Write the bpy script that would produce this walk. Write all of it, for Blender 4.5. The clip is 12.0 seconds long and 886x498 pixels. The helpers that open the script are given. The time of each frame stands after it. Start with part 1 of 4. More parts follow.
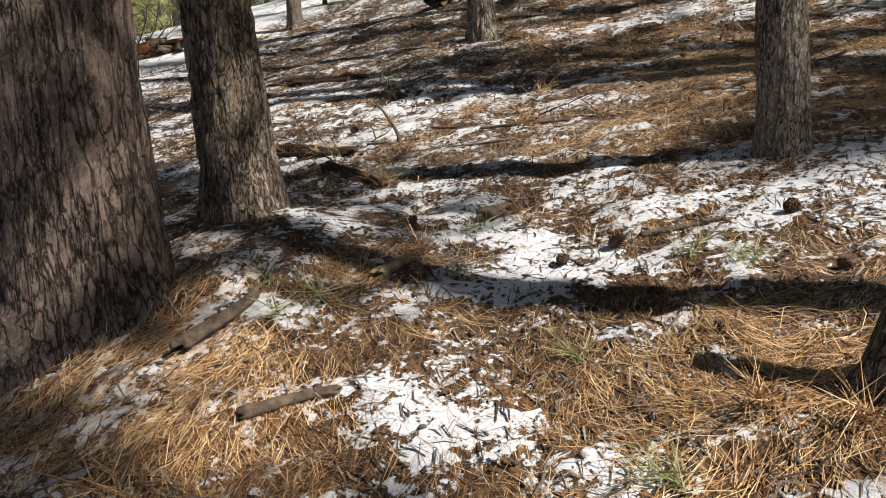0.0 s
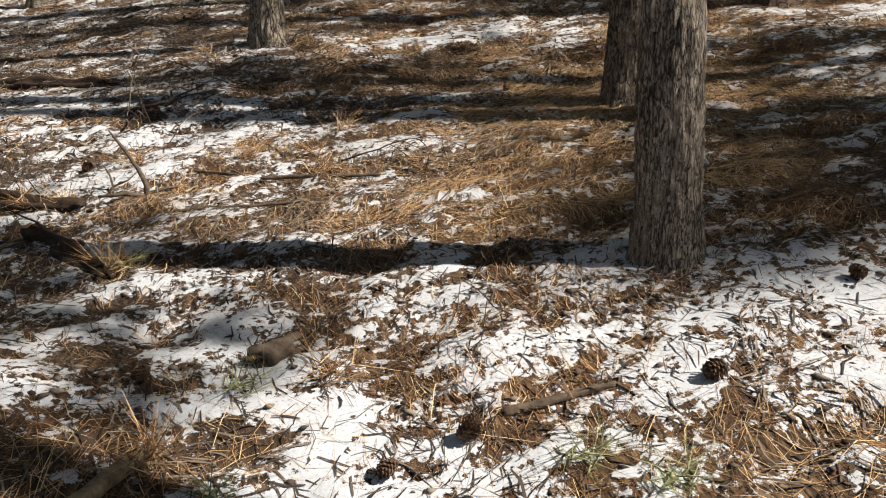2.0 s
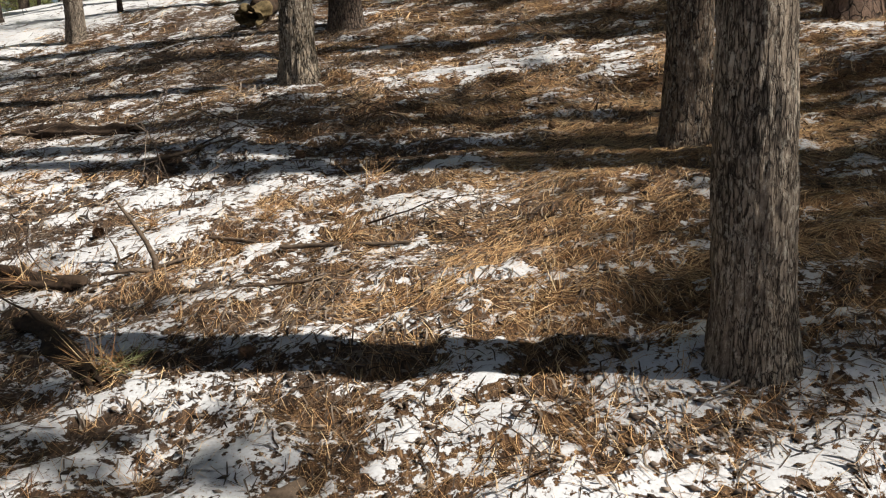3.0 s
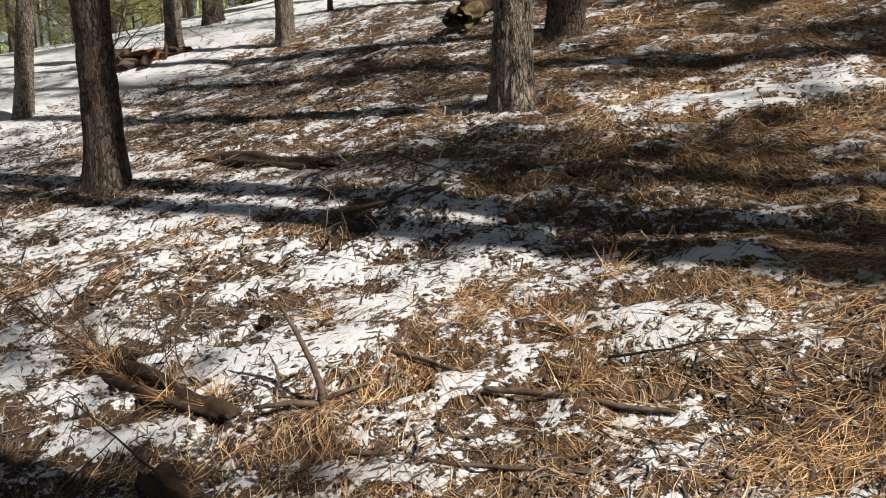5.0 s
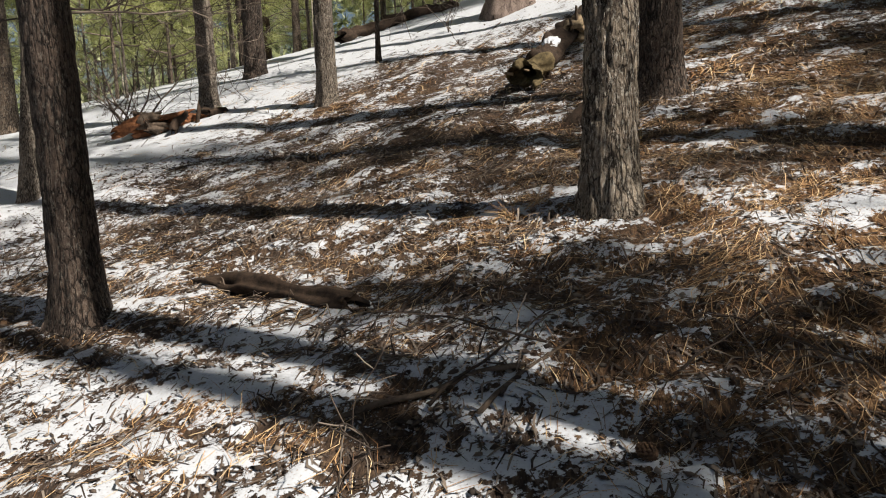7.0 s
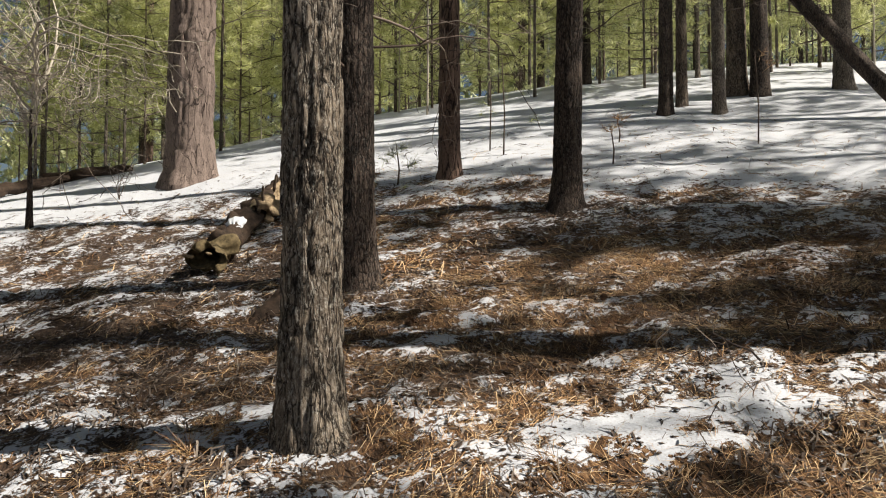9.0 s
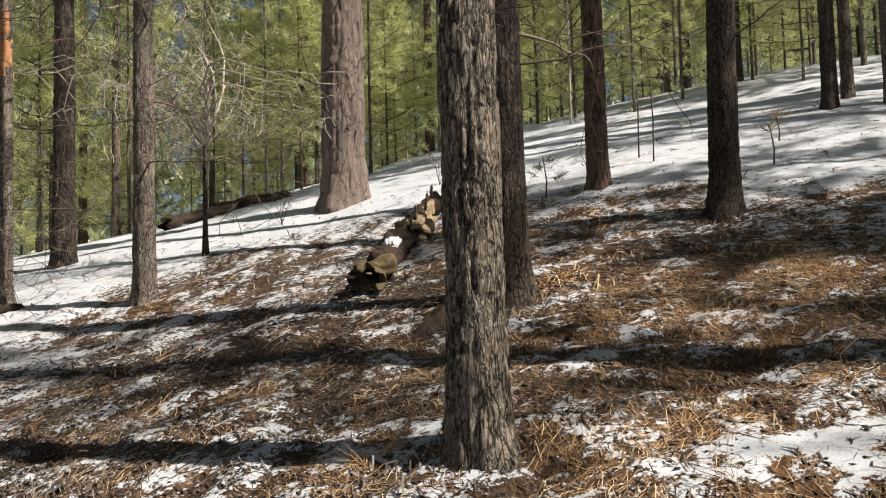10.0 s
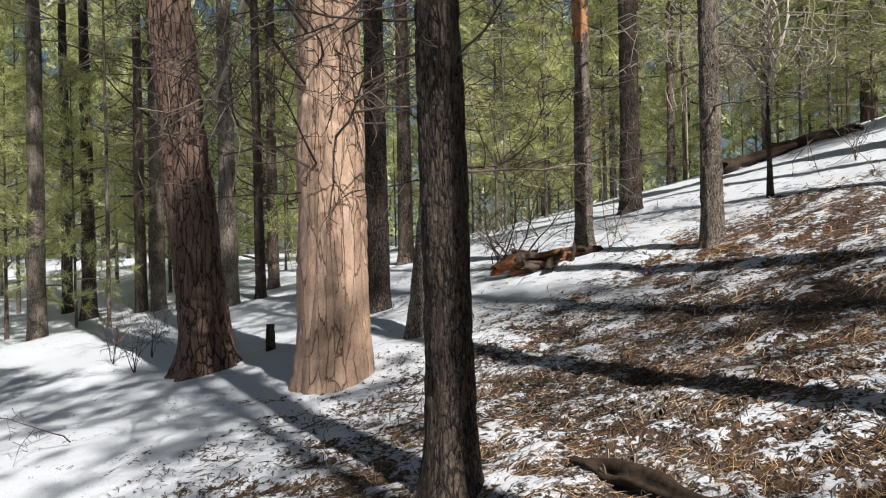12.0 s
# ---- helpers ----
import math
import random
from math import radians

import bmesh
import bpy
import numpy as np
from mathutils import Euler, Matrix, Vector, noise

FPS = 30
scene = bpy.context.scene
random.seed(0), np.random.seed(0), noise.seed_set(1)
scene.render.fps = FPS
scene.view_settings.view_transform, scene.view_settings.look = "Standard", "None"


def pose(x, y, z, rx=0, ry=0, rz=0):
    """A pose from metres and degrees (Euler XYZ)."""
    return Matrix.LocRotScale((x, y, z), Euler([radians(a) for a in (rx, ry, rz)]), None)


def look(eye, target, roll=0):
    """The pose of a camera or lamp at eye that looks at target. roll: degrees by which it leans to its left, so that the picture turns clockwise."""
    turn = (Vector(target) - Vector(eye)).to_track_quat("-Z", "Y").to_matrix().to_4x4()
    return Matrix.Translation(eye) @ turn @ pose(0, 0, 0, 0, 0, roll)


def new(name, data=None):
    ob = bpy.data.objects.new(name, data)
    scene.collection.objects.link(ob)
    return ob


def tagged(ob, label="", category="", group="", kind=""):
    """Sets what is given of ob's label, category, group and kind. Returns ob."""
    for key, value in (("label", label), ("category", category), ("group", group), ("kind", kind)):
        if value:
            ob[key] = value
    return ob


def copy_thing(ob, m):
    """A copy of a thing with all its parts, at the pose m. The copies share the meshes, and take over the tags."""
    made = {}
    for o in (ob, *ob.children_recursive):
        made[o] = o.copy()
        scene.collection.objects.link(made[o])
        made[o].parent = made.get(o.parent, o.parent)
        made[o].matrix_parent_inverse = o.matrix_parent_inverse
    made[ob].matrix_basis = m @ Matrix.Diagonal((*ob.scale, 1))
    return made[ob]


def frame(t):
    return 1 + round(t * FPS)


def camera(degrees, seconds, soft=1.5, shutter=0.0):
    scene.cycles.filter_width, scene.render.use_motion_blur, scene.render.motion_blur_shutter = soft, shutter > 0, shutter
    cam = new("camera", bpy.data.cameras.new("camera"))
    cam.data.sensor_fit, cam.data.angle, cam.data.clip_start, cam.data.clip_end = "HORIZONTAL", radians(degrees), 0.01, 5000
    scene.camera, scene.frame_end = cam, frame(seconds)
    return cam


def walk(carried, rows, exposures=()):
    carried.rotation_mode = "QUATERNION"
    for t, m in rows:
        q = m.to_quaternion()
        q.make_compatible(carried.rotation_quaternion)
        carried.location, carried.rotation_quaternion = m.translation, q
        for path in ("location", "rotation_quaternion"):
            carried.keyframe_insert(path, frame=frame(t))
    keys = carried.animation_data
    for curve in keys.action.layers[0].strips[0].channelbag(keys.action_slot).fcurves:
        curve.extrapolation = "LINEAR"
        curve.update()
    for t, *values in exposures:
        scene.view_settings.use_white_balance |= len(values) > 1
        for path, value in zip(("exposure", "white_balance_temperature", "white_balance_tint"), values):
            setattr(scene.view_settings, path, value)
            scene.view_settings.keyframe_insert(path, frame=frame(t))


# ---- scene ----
cam = camera(59.5, 12.0, 1.1)
PATH = [
    (0, (0.204, 0.174, 1.395), (0.133, 2.138, 1.023), -2.5),
    (0.5, (0.138, 0.458, 1.491), (0.152, 2.429, 1.151), -1.3),
    (1, (0.11, 0.746, 1.572), (0.256, 2.718, 1.268), -0.9),
    (1.5, (0.252, 1.117, 1.62), (0.526, 3.071, 1.294), -1.2),
    (2, (0.28, 1.392, 1.655), (0.738, 3.296, 1.252), 0.7),
    (2.5, (0.346, 1.58, 1.73), (0.848, 3.473, 1.326), 0.2),
    (3, (0.433, 1.847, 1.848), (0.767, 3.782, 1.467), -1.2),
    (3.2, (0.425, 1.954, 1.85), (0.691, 3.899, 1.466), -0.8),
    (4.8, (0.365, 2.846, 2.085), (0.259, 4.8, 1.673), -0.4),
    (5, (0.349, 2.958, 2.161), (0.196, 4.909, 1.748), -0.4),
    (5.5, (0.2, 3.326, 2.166), (-0.043, 5.266, 1.748), -0.9),
    (6, (0.141, 3.712, 2.323), (-0.16, 5.647, 1.914), -1.5),
    (6.5, (0.207, 4.125, 2.387), (-0.127, 6.059, 2.004), -2.0),
    (6.7, (0.191, 4.255, 2.431), (-0.138, 6.193, 2.064), -2.0),
    (8.3, (0.052, 5.007, 2.67), (0.214, 6.999, 2.61), 0.4),
    (8.5, (0.057, 5.03, 2.677), (0.342, 7.009, 2.667), 0.7),
    (9, (0.096, 5.068, 2.706), (0.605, 7.0, 2.783), 0.0),
    (9.5, (0.098, 5.066, 2.724), (0.589, 7.002, 2.836), -1.0),
    (10, (0.018, 5.04, 2.732), (0.161, 7.031, 2.845), -1.6),
    (10.5, (-0.078, 5.02, 2.716), (-0.409, 6.99, 2.807), -1.6),
    (11, (-0.144, 4.983, 2.717), (-0.85, 6.853, 2.776), -1.6),
    (11.5, (-0.176, 4.944, 2.724), (-1.148, 6.692, 2.747), -1.2),
    (12, (-0.204, 4.948, 2.693), (-1.342, 6.593, 2.703), -1.2),
]
walk(cam, [(t, look(eye, target, roll)) for t, eye, target, roll in PATH], [(0.0, 0.86, 6500, 10), (3.2, 0.84, 6750, 10), (4.8, 0.74, 6700, 10), (6.7, 0.68, 6550, 10), (9.5, 0.82, 6650, 10), (11.0, 0.76, 6300, 10), (12.0, 0.72, 6150, 10)])

# ---- sky and sun ----
SUN_TO = Vector((0.89, -0.455, 1.10)).normalized()
world = bpy.data.worlds.new("sky")
scene.world = world
world.use_nodes = True
wn = world.node_tree
sky = wn.nodes.new("ShaderNodeTexSky")
sky.sky_type, sky.sun_disc = "NISHITA", False
sky.sun_elevation = math.asin(SUN_TO.z)
sky.sun_rotation = math.atan2(SUN_TO.x, SUN_TO.y)
sky.air_density, sky.dust_density, sky.ozone_density = 1.0, 1.2, 1.0
wn.links.new(sky.outputs[0], wn.nodes["Background"].inputs[0])
wn.nodes["Background"].inputs[1].default_value = 0.027
sun = new("sun", bpy.data.lights.new("sun", "SUN"))
sun.data.energy, sun.data.angle, sun.data.color = 4.6, radians(0.55), (1.0, 0.93, 0.82)
sun.matrix_world = look((20, -10, 30), Vector((20, -10, 30)) - SUN_TO)


# ---- number noise ----
def lattice(ix, iy, seed):
    h = (ix.astype(np.int64) * 374761393 + iy.astype(np.int64) * 668265263 + seed * 974711) & 0xFFFFFFFF
    h = ((h ^ (h >> 13)) * 1274126177) & 0xFFFFFFFF
    return ((h ^ (h >> 16)) & 0xFFFF) / 65535.0


def vn(x, y, seed=0, wrap=0):
    """Smooth value noise, 0 to 1; wrap: the period along x in cells."""
    x, y = np.asarray(x, float), np.asarray(y, float)
    ix, iy = np.floor(x), np.floor(y)
    fx, fy = x - ix, y - iy
    fx, fy = fx * fx * (3 - 2 * fx), fy * fy * (3 - 2 * fy)
    ax, bx = (ix % wrap, (ix + 1) % wrap) if wrap else (ix, ix + 1)
    a, b = lattice(ax, iy, seed), lattice(bx, iy, seed)
    c, d = lattice(ax, iy + 1, seed), lattice(bx, iy + 1, seed)
    return (a * (1 - fx) + b * fx) * (1 - fy) + (c * (1 - fx) + d * fx) * fy


def fbm(x, y, seed=0, octaves=4):
    total, amp, norm = 0.0, 1.0, 0.0
    for k in range(octaves):
        total = total + amp * vn(x * 2 ** k + 17.3 * k, y * 2 ** k - 9.1 * k, seed + k)
        norm += amp
        amp *= 0.55
    return total / norm


# ---- the lie of the land ----
SLOPE = (1.1008, 0.1359, 0.1978, 0.0624, 0.0072, 0.0255, 0.0155, -0.0468, 0.0599, 0.0713)
MOUNDS = ((0.45, 8.4, 0.9, 0.12), (-0.85, 3.25, 0.55, 0.24), (-0.8, 10.9, 0.8, 0.08))


def lie(x, y):
    """Height of the bare slope."""
    x, y = np.asarray(x, float), np.asarray(y, float)
    u, v = 14 * np.tanh(x / 14), 16 * np.tanh((y - 5) / 16)
    z = sum(k * b for k, b in zip(SLOPE, (1, u, v, u * u / 10, u * v / 10, v * v / 10, u ** 3 / 100, u * u * v / 100, u * v * v / 100, v ** 3 / 100)))
    for mx, my, size, high in MOUNDS:
        z = z + high * np.exp(-((x - mx) ** 2 + (y - my) ** 2) / (2 * size * size))
    return z


def blob(x, y, cx, cy, rx, ry, a):
    return a * np.exp(-((x - cx) / rx) ** 2 - ((y - cy) / ry) ** 2)


def ramp(v):
    return 1 / (1 + np.exp(-np.clip(v, -30, 30)))


SNOW = ((1.95, 3.05, 1.1, 0.4, 0.8), (-0.5, 5.95, 0.65, 0.45, 0.95), (-1.5, 7.4, 0.75, 0.6, 0.8), (0.13, 3.75, 0.7, 0.4, 0.35),
        (0.02, 1.9, 0.35, 0.4, 0.5), (2.2, 8.1, 0.9, 0.35, 0.6), (-3.0, 7.2, 1.0, 1.2, 0.45), (1.1, 9.5, 0.7, 0.2, 0.5),
        (2.0, 8.1, 0.9, 0.3, 0.4), (0.9, 6.2, 0.7, 0.25, 0.3), (-2.2, 12.0, 0.8, 0.8, 0.3))
LITTER = ((2.2, 5.6, 1.5, 1.2, 0.8), (2.7, 9.6, 2.6, 0.9, 0.6), (-0.9, 10.7, 1.3, 0.9, 0.6), (3.6, 7.4, 1.4, 2.0, 0.6),
          (0.5, 2.7, 0.9, 0.4, 0.5), (-0.6, 2.0, 0.7, 0.5, 0.5), (1.3, 1.9, 0.7, 0.5, 0.6), (0.4, 1.5, 1.6, 0.75, 0.6), (0.5, 2.4, 1.2, 0.35, 0.35), (1.4, 7.2, 1.0, 0.5, 0.45),
          (2.0, 11.3, 2.0, 1.2, 0.5), (0.3, 7.6, 0.8, 0.6, 0.35), (-2.4, 13.2, 0.7, 0.4, 0.5))


def snow_level(x, y):
    """Over 0 the snow lies, under 0 the needles show."""
    x, y = np.asarray(x, float), np.asarray(y, float)
    v = (fbm(x * 1.1, y * 1.6, 3, 3) - 0.5) * 0.9 + (fbm(x * 4.5, y * 6.5, 8, 4) - 0.5) * 3.4 - 0.16
    for b in SNOW:
        v = v + 0.8 * blob(x, y, *b)
    for b in LITTER:
        v = v - 0.5 * blob(x, y, *b)
    edge = -4.0 + 0.018 * np.clip(y - 9, 0, 20) ** 2 - 0.25 * np.clip(9 - y, 0, 6)
    v = v + 1.5 * ramp((edge - x) / 0.35)
    v = v + 1.6 * ramp((y - 15.4 + 0.95 * np.clip(x - 2.03, -0.5, 8)) / 0.35)
    return v


def straw_level(x, y):
    """How much bright straw lies among the dark litter, 0 to 1."""
    x, y = np.asarray(x, float), np.asarray(y, float)
    v = np.maximum(ramp((3.15 - y) / 0.2), ramp((x - 0.4) / 0.35) * (1 - 0.35 * ramp((y - 11) / 0.6)))
    v = 0.75 * v + (fbm(x * 0.9, y * 1.4, 91, 3) - 0.5) * 1.1 + (fbm(x * 4, y * 5, 95, 2) - 0.5) * 0.7
    v = v + blob(x, y, -0.15, 8.75, 0.5, 0.25, 0.8) + blob(x, y, -2.4, 13.2, 0.8, 0.4, 0.6) + blob(x, y, -3.0, 9.9, 0.7, 0.3, 0.4)
    return np.clip(v, 0, 1)


def ground_z(x, y):
    """Height of the ground as it lies, with snow and litter."""
    x, y = np.asarray(x, float), np.asarray(y, float)
    s = ramp(snow_level(x, y) * 7)
    rough = (fbm(x * 3.1, y * 3.1, 21, 3) - 0.5) * 0.09 + (fbm(x * 14, y * 14, 31, 2) - 0.5) * 0.035
    return lie(x, y) + rough * (1 - 0.6 * s) + s * 0.02 + (fbm(x * 0.7, y * 0.7, 41, 2) - 0.5) * 0.12


def gz(x, y):
    return float(ground_z(x, y))


# ---- materials ----
def material(name, rough=0.8):
    m = bpy.data.materials.new(name)
    m.use_nodes = True
    b = m.node_tree.nodes["Principled BSDF"]
    b.inputs["Roughness"].default_value = rough
    b.inputs["Specular IOR Level"].default_value = 0.25
    return m, m.node_tree, b


def node(nt, kind, **values):
    n = nt.nodes.new(kind)
    for k, v in values.items():
        n.inputs[k.replace("_", " ")].default_value = v
    return n


def colours(nt, fac, stops):
    r = nt.nodes.new("ShaderNodeValToRGB")
    while len(r.color_ramp.elements) < len(stops):
        r.color_ramp.elements.new(0.5)
    for e, (at, c) in zip(r.color_ramp.elements, stops):
        e.position, e.color = at, (*c, 1)
    nt.links.new(fac, r.inputs[0])
    return r.outputs[0]


def blend(nt, fac, a, b, how="MIX"):
    m = nt.nodes.new("ShaderNodeMix")
    m.data_type, m.blend_type = "RGBA", how
    for sock, v in ((m.inputs[0], fac), (m.inputs[6], a), (m.inputs[7], b)):
        if isinstance(v, (int, float)):
            sock.default_value = v
        elif isinstance(v, tuple):
            sock.default_value = (*v, 1)
        else:
            nt.links.new(v, sock)
    return m.outputs[2]


def maths(nt, op, a, b=0.0, c=0.0):
    m = nt.nodes.new("ShaderNodeMath")
    m.operation = op
    for sock, v in zip(m.inputs, (a, b, c)):
        if isinstance(v, (int, float)):
            sock.default_value = v
        else:
            nt.links.new(v, sock)
    return m.outputs[0]


def coords(nt, sx=1, sy=1, sz=1):
    tc, mp = nt.nodes.new("ShaderNodeTexCoord"), nt.nodes.new("ShaderNodeMapping")
    mp.inputs["Scale"].default_value = (sx, sy, sz)
    nt.links.new(tc.outputs["Object"], mp.inputs[0])
    return mp.outputs[0]


def grain(nt, vec, scale, detail=4.0, rough=0.6):
    n = node(nt, "ShaderNodeTexNoise", Scale=scale, Detail=detail, Roughness=rough)
    nt.links.new(vec, n.inputs["Vector"])
    return n.outputs[0]


def bump(nt, b, height, strength, distance):
    n = node(nt, "ShaderNodeBump", Strength=strength, Distance=distance)
    nt.links.new(height, n.inputs["Height"])
    nt.links.new(n.outputs[0], b.inputs["Normal"])


def ground_material():
    m, nt, b = material("snow_and_needles", 0.85)
    vec = coords(nt)
    att = nt.nodes.new("ShaderNodeAttribute")
    att.attribute_name = "snow"
    fine = grain(nt, vec, 42, 3, 0.7)
    mid = grain(nt, vec, 13, 3, 0.65)
    streak = grain(nt, coords(nt, 60, 14, 30), 1.0, 3, 0.7)
    level = maths(nt, "ADD", att.outputs["Fac"], maths(nt, "MULTIPLY", maths(nt, "SUBTRACT", fine, 0.5), 3.8))
    level = maths(nt, "ADD", level, maths(nt, "MULTIPLY", maths(nt, "SUBTRACT", mid, 0.5), 5.0))
    mask = nt.nodes.new("ShaderNodeMapRange")
    mask.inputs[1].default_value, mask.inputs[2].default_value = -0.10, 0.16
    nt.links.new(level, mask.inputs[0])
    # litter tones; the near-black stop paints in the shade between needles
    duff = colours(nt, streak, ((0.3, (0.02, 0.012, 0.008)), (0.48, (0.085, 0.05, 0.028)), (0.62, (0.24, 0.145, 0.075)), (0.8, (0.50, 0.36, 0.21))))
    big = grain(nt, vec, 1.3, 3, 0.6)
    tone = colours(nt, big, ((0.3, (0.55, 0.5, 0.46)), (0.5, (0.85, 0.8, 0.75)), (0.75, (1.0, 0.9, 0.78))))
    duff = blend(nt, 1.0, duff, tone, "MULTIPLY")
    speck = colours(nt, grain(nt, vec, 95, 2, 0.5), ((0.28, (0.3, 0.22, 0.16)), (0.36, (0.50, 0.52, 0.565)), (1.0, (0.625, 0.655, 0.705))))
    straw = nt.nodes.new("ShaderNodeAttribute")
    straw.attribute_name = "straw"
    dark = colours(nt, streak, ((0.3, (0.012, 0.008, 0.006)), (0.5, (0.05, 0.032, 0.022)), (0.7, (0.13, 0.085, 0.055)), (0.85, (0.26, 0.19, 0.13))))
    duff = blend(nt, straw.outputs["Fac"], dark, duff)
    nt.links.new(blend(nt, mask.outputs[0], duff, speck), b.inputs["Base Color"])
    bare = maths(nt, "SUBTRACT", 1.0, mask.outputs[0])
    h = maths(nt, "MULTIPLY_ADD", maths(nt, "MULTIPLY", streak, bare), 0.7, maths(nt, "MULTIPLY_ADD", mask.outputs[0], 0.5, maths(nt, "MULTIPLY", mid, 0.5)))
    bump(nt, b, h, 0.7, 0.02)
    return m


def bark_material(name, dark, light, crack, across=14.0, along=3.0, deep=0.02, lichen=0.0, cut=0.14):
    m, nt, b = material(name, 0.9)
    vec = coords(nt, across, across, along)
    n = node(nt, "ShaderNodeTexNoise", Scale=0.9, Detail=4.0, Roughness=0.65)
    nt.links.new(vec, n.inputs["Vector"])
    warp = nt.nodes.new("ShaderNodeVectorMath")
    warp.operation = "MULTIPLY_ADD"
    warp.inputs[1].default_value = (1.3, 1.3, 1.3)
    nt.links.new(n.outputs[1], warp.inputs[0])
    nt.links.new(vec, warp.inputs[2])
    v = node(nt, "ShaderNodeTexVoronoi", Scale=1.0, Randomness=1.0)
    v.feature = "DISTANCE_TO_EDGE"
    nt.links.new(warp.outputs[0], v.inputs["Vector"])
    broad = grain(nt, coords(nt, 2.5, 2.5, 1.2), 1.0, 3, 0.6)
    plate = nt.nodes.new("ShaderNodeMapRange")
    plate.inputs[1].default_value = 0.0
    patchy = grain(nt, coords(nt, 6, 6, 3), 1.0, 2, 0.5)
    nt.links.new(maths(nt, "MAXIMUM", maths(nt, "MULTIPLY", maths(nt, "SUBTRACT", patchy, 0.36), cut * 7), 0.004), plate.inputs[2])
    nt.links.new(v.outputs[0], plate.inputs[0])
    flake = grain(nt, coords(nt, 55, 55, 16), 1.0, 6, 0.75)
    tone = maths(nt, "MULTIPLY_ADD", flake, 0.62, maths(nt, "MULTIPLY", broad, 0.38))
    face = colours(nt, tone, ((0.36, dark), (0.6, light)))
    grit = colours(nt, grain(nt, coords(nt, 120, 120, 50), 1.0, 3, 0.7), ((0.3, (0.55, 0.53, 0.52)), (0.6, (1, 1, 1))))
    col = blend(nt, 1.0, blend(nt, plate.outputs[0], crack, face), grit, "MULTIPLY")
    furrow = grain(nt, coords(nt, across * 0.55, across * 0.55, along * 0.16), 1.0, 3, 0.6)
    gap = colours(nt, maths(nt, "ABSOLUTE", maths(nt, "SUBTRACT", furrow, 0.5)), ((0.0, (0.16, 0.13, 0.12)), (0.035, (1, 1, 1))))
    patch = colours(nt, grain(nt, coords(nt, 7, 7, 4), 1.0, 4, 0.6), ((0.3, (0.62, 0.6, 0.6)), (0.65, (1.15, 1.12, 1.08))))
    col = blend(nt, 1.0, blend(nt, 1.0, col, gap, "MULTIPLY"), patch, "MULTIPLY")
    if lichen:
        spot = colours(nt, grain(nt, coords(nt, 70, 70, 30), 1.0, 5, 0.8), ((0.53, (0, 0, 0)), (0.62, (1, 1, 1))))
        col = blend(nt, maths(nt, "MULTIPLY", spot, lichen), col, (0.44, 0.41, 0.36))
    nt.links.new(col, b.inputs["Base Color"])
    bump(nt, b, maths(nt, "ADD", maths(nt, "MULTIPLY", gap, 0.6), maths(nt, "MULTIPLY_ADD", plate.outputs[0], 0.7, maths(nt, "MULTIPLY", flake, 0.9))), 0.9, deep)
    return m


def plated_material(name, dark, light, crack, across, along, deep=0.02, gap=0.05, grit=0.35):
    """Old pine bark: long flat plates between dark fissures, each plate with a tone of its own."""
    m, nt, b = material(name, 0.88)
    vec = coords(nt, across, across, along)
    n = node(nt, "ShaderNodeTexNoise", Scale=1.1, Detail=3.0, Roughness=0.6)
    nt.links.new(vec, n.inputs["Vector"])
    warp = nt.nodes.new("ShaderNodeVectorMath")
    warp.operation = "MULTIPLY_ADD"
    warp.inputs[1].default_value = (0.6, 0.6, 0.6)
    nt.links.new(n.outputs[1], warp.inputs[0])
    nt.links.new(vec, warp.inputs[2])
    edge = node(nt, "ShaderNodeTexVoronoi", Scale=1.0, Randomness=1.0)
    edge.feature = "DISTANCE_TO_EDGE"
    cell = node(nt, "ShaderNodeTexVoronoi", Scale=1.0, Randomness=1.0)
    for v in (edge, cell):
        nt.links.new(warp.outputs[0], v.inputs["Vector"])
    wide = maths(nt, "MULTIPLY", grain(nt, coords(nt, 4, 4, 2), 1.0, 2, 0.5), gap * 2)
    plate = nt.nodes.new("ShaderNodeMapRange")
    nt.links.new(maths(nt, "MAXIMUM", maths(nt, "SUBTRACT", wide, gap * 0.45), 0.006), plate.inputs[2])
    nt.links.new(edge.outputs[0], plate.inputs[0])
    tone = nt.nodes.new("ShaderNodeSeparateColor")
    nt.links.new(cell.outputs["Color"], tone.inputs[0])
    scale = grain(nt, coords(nt, 30, 30, 11), 1.0, 5, 0.7)
    broad = grain(nt, coords(nt, 3, 3, 1.3), 1.0, 3, 0.6)
    mix = maths(nt, "MULTIPLY_ADD", tone.outputs[0], 0.3, maths(nt, "MULTIPLY_ADD", scale, 0.55, maths(nt, "MULTIPLY", broad, 0.3)))
    face = colours(nt, mix, ((0.3, dark), (0.82, light)))
    fine = grain(nt, coords(nt, 110, 110, 45), 1.0, 3, 0.7)
    face = blend(nt, grit, face, colours(nt, fine, ((0.35, crack), (0.6, light))))
    nt.links.new(blend(nt, plate.outputs[0], crack, face), b.inputs["Base Color"])
    bump(nt, b, maths(nt, "MULTIPLY_ADD", plate.outputs[0], 0.9, maths(nt, "MULTIPLY_ADD", scale, 0.6, maths(nt, "MULTIPLY", fine, 0.25))), 0.9, deep)
    return m


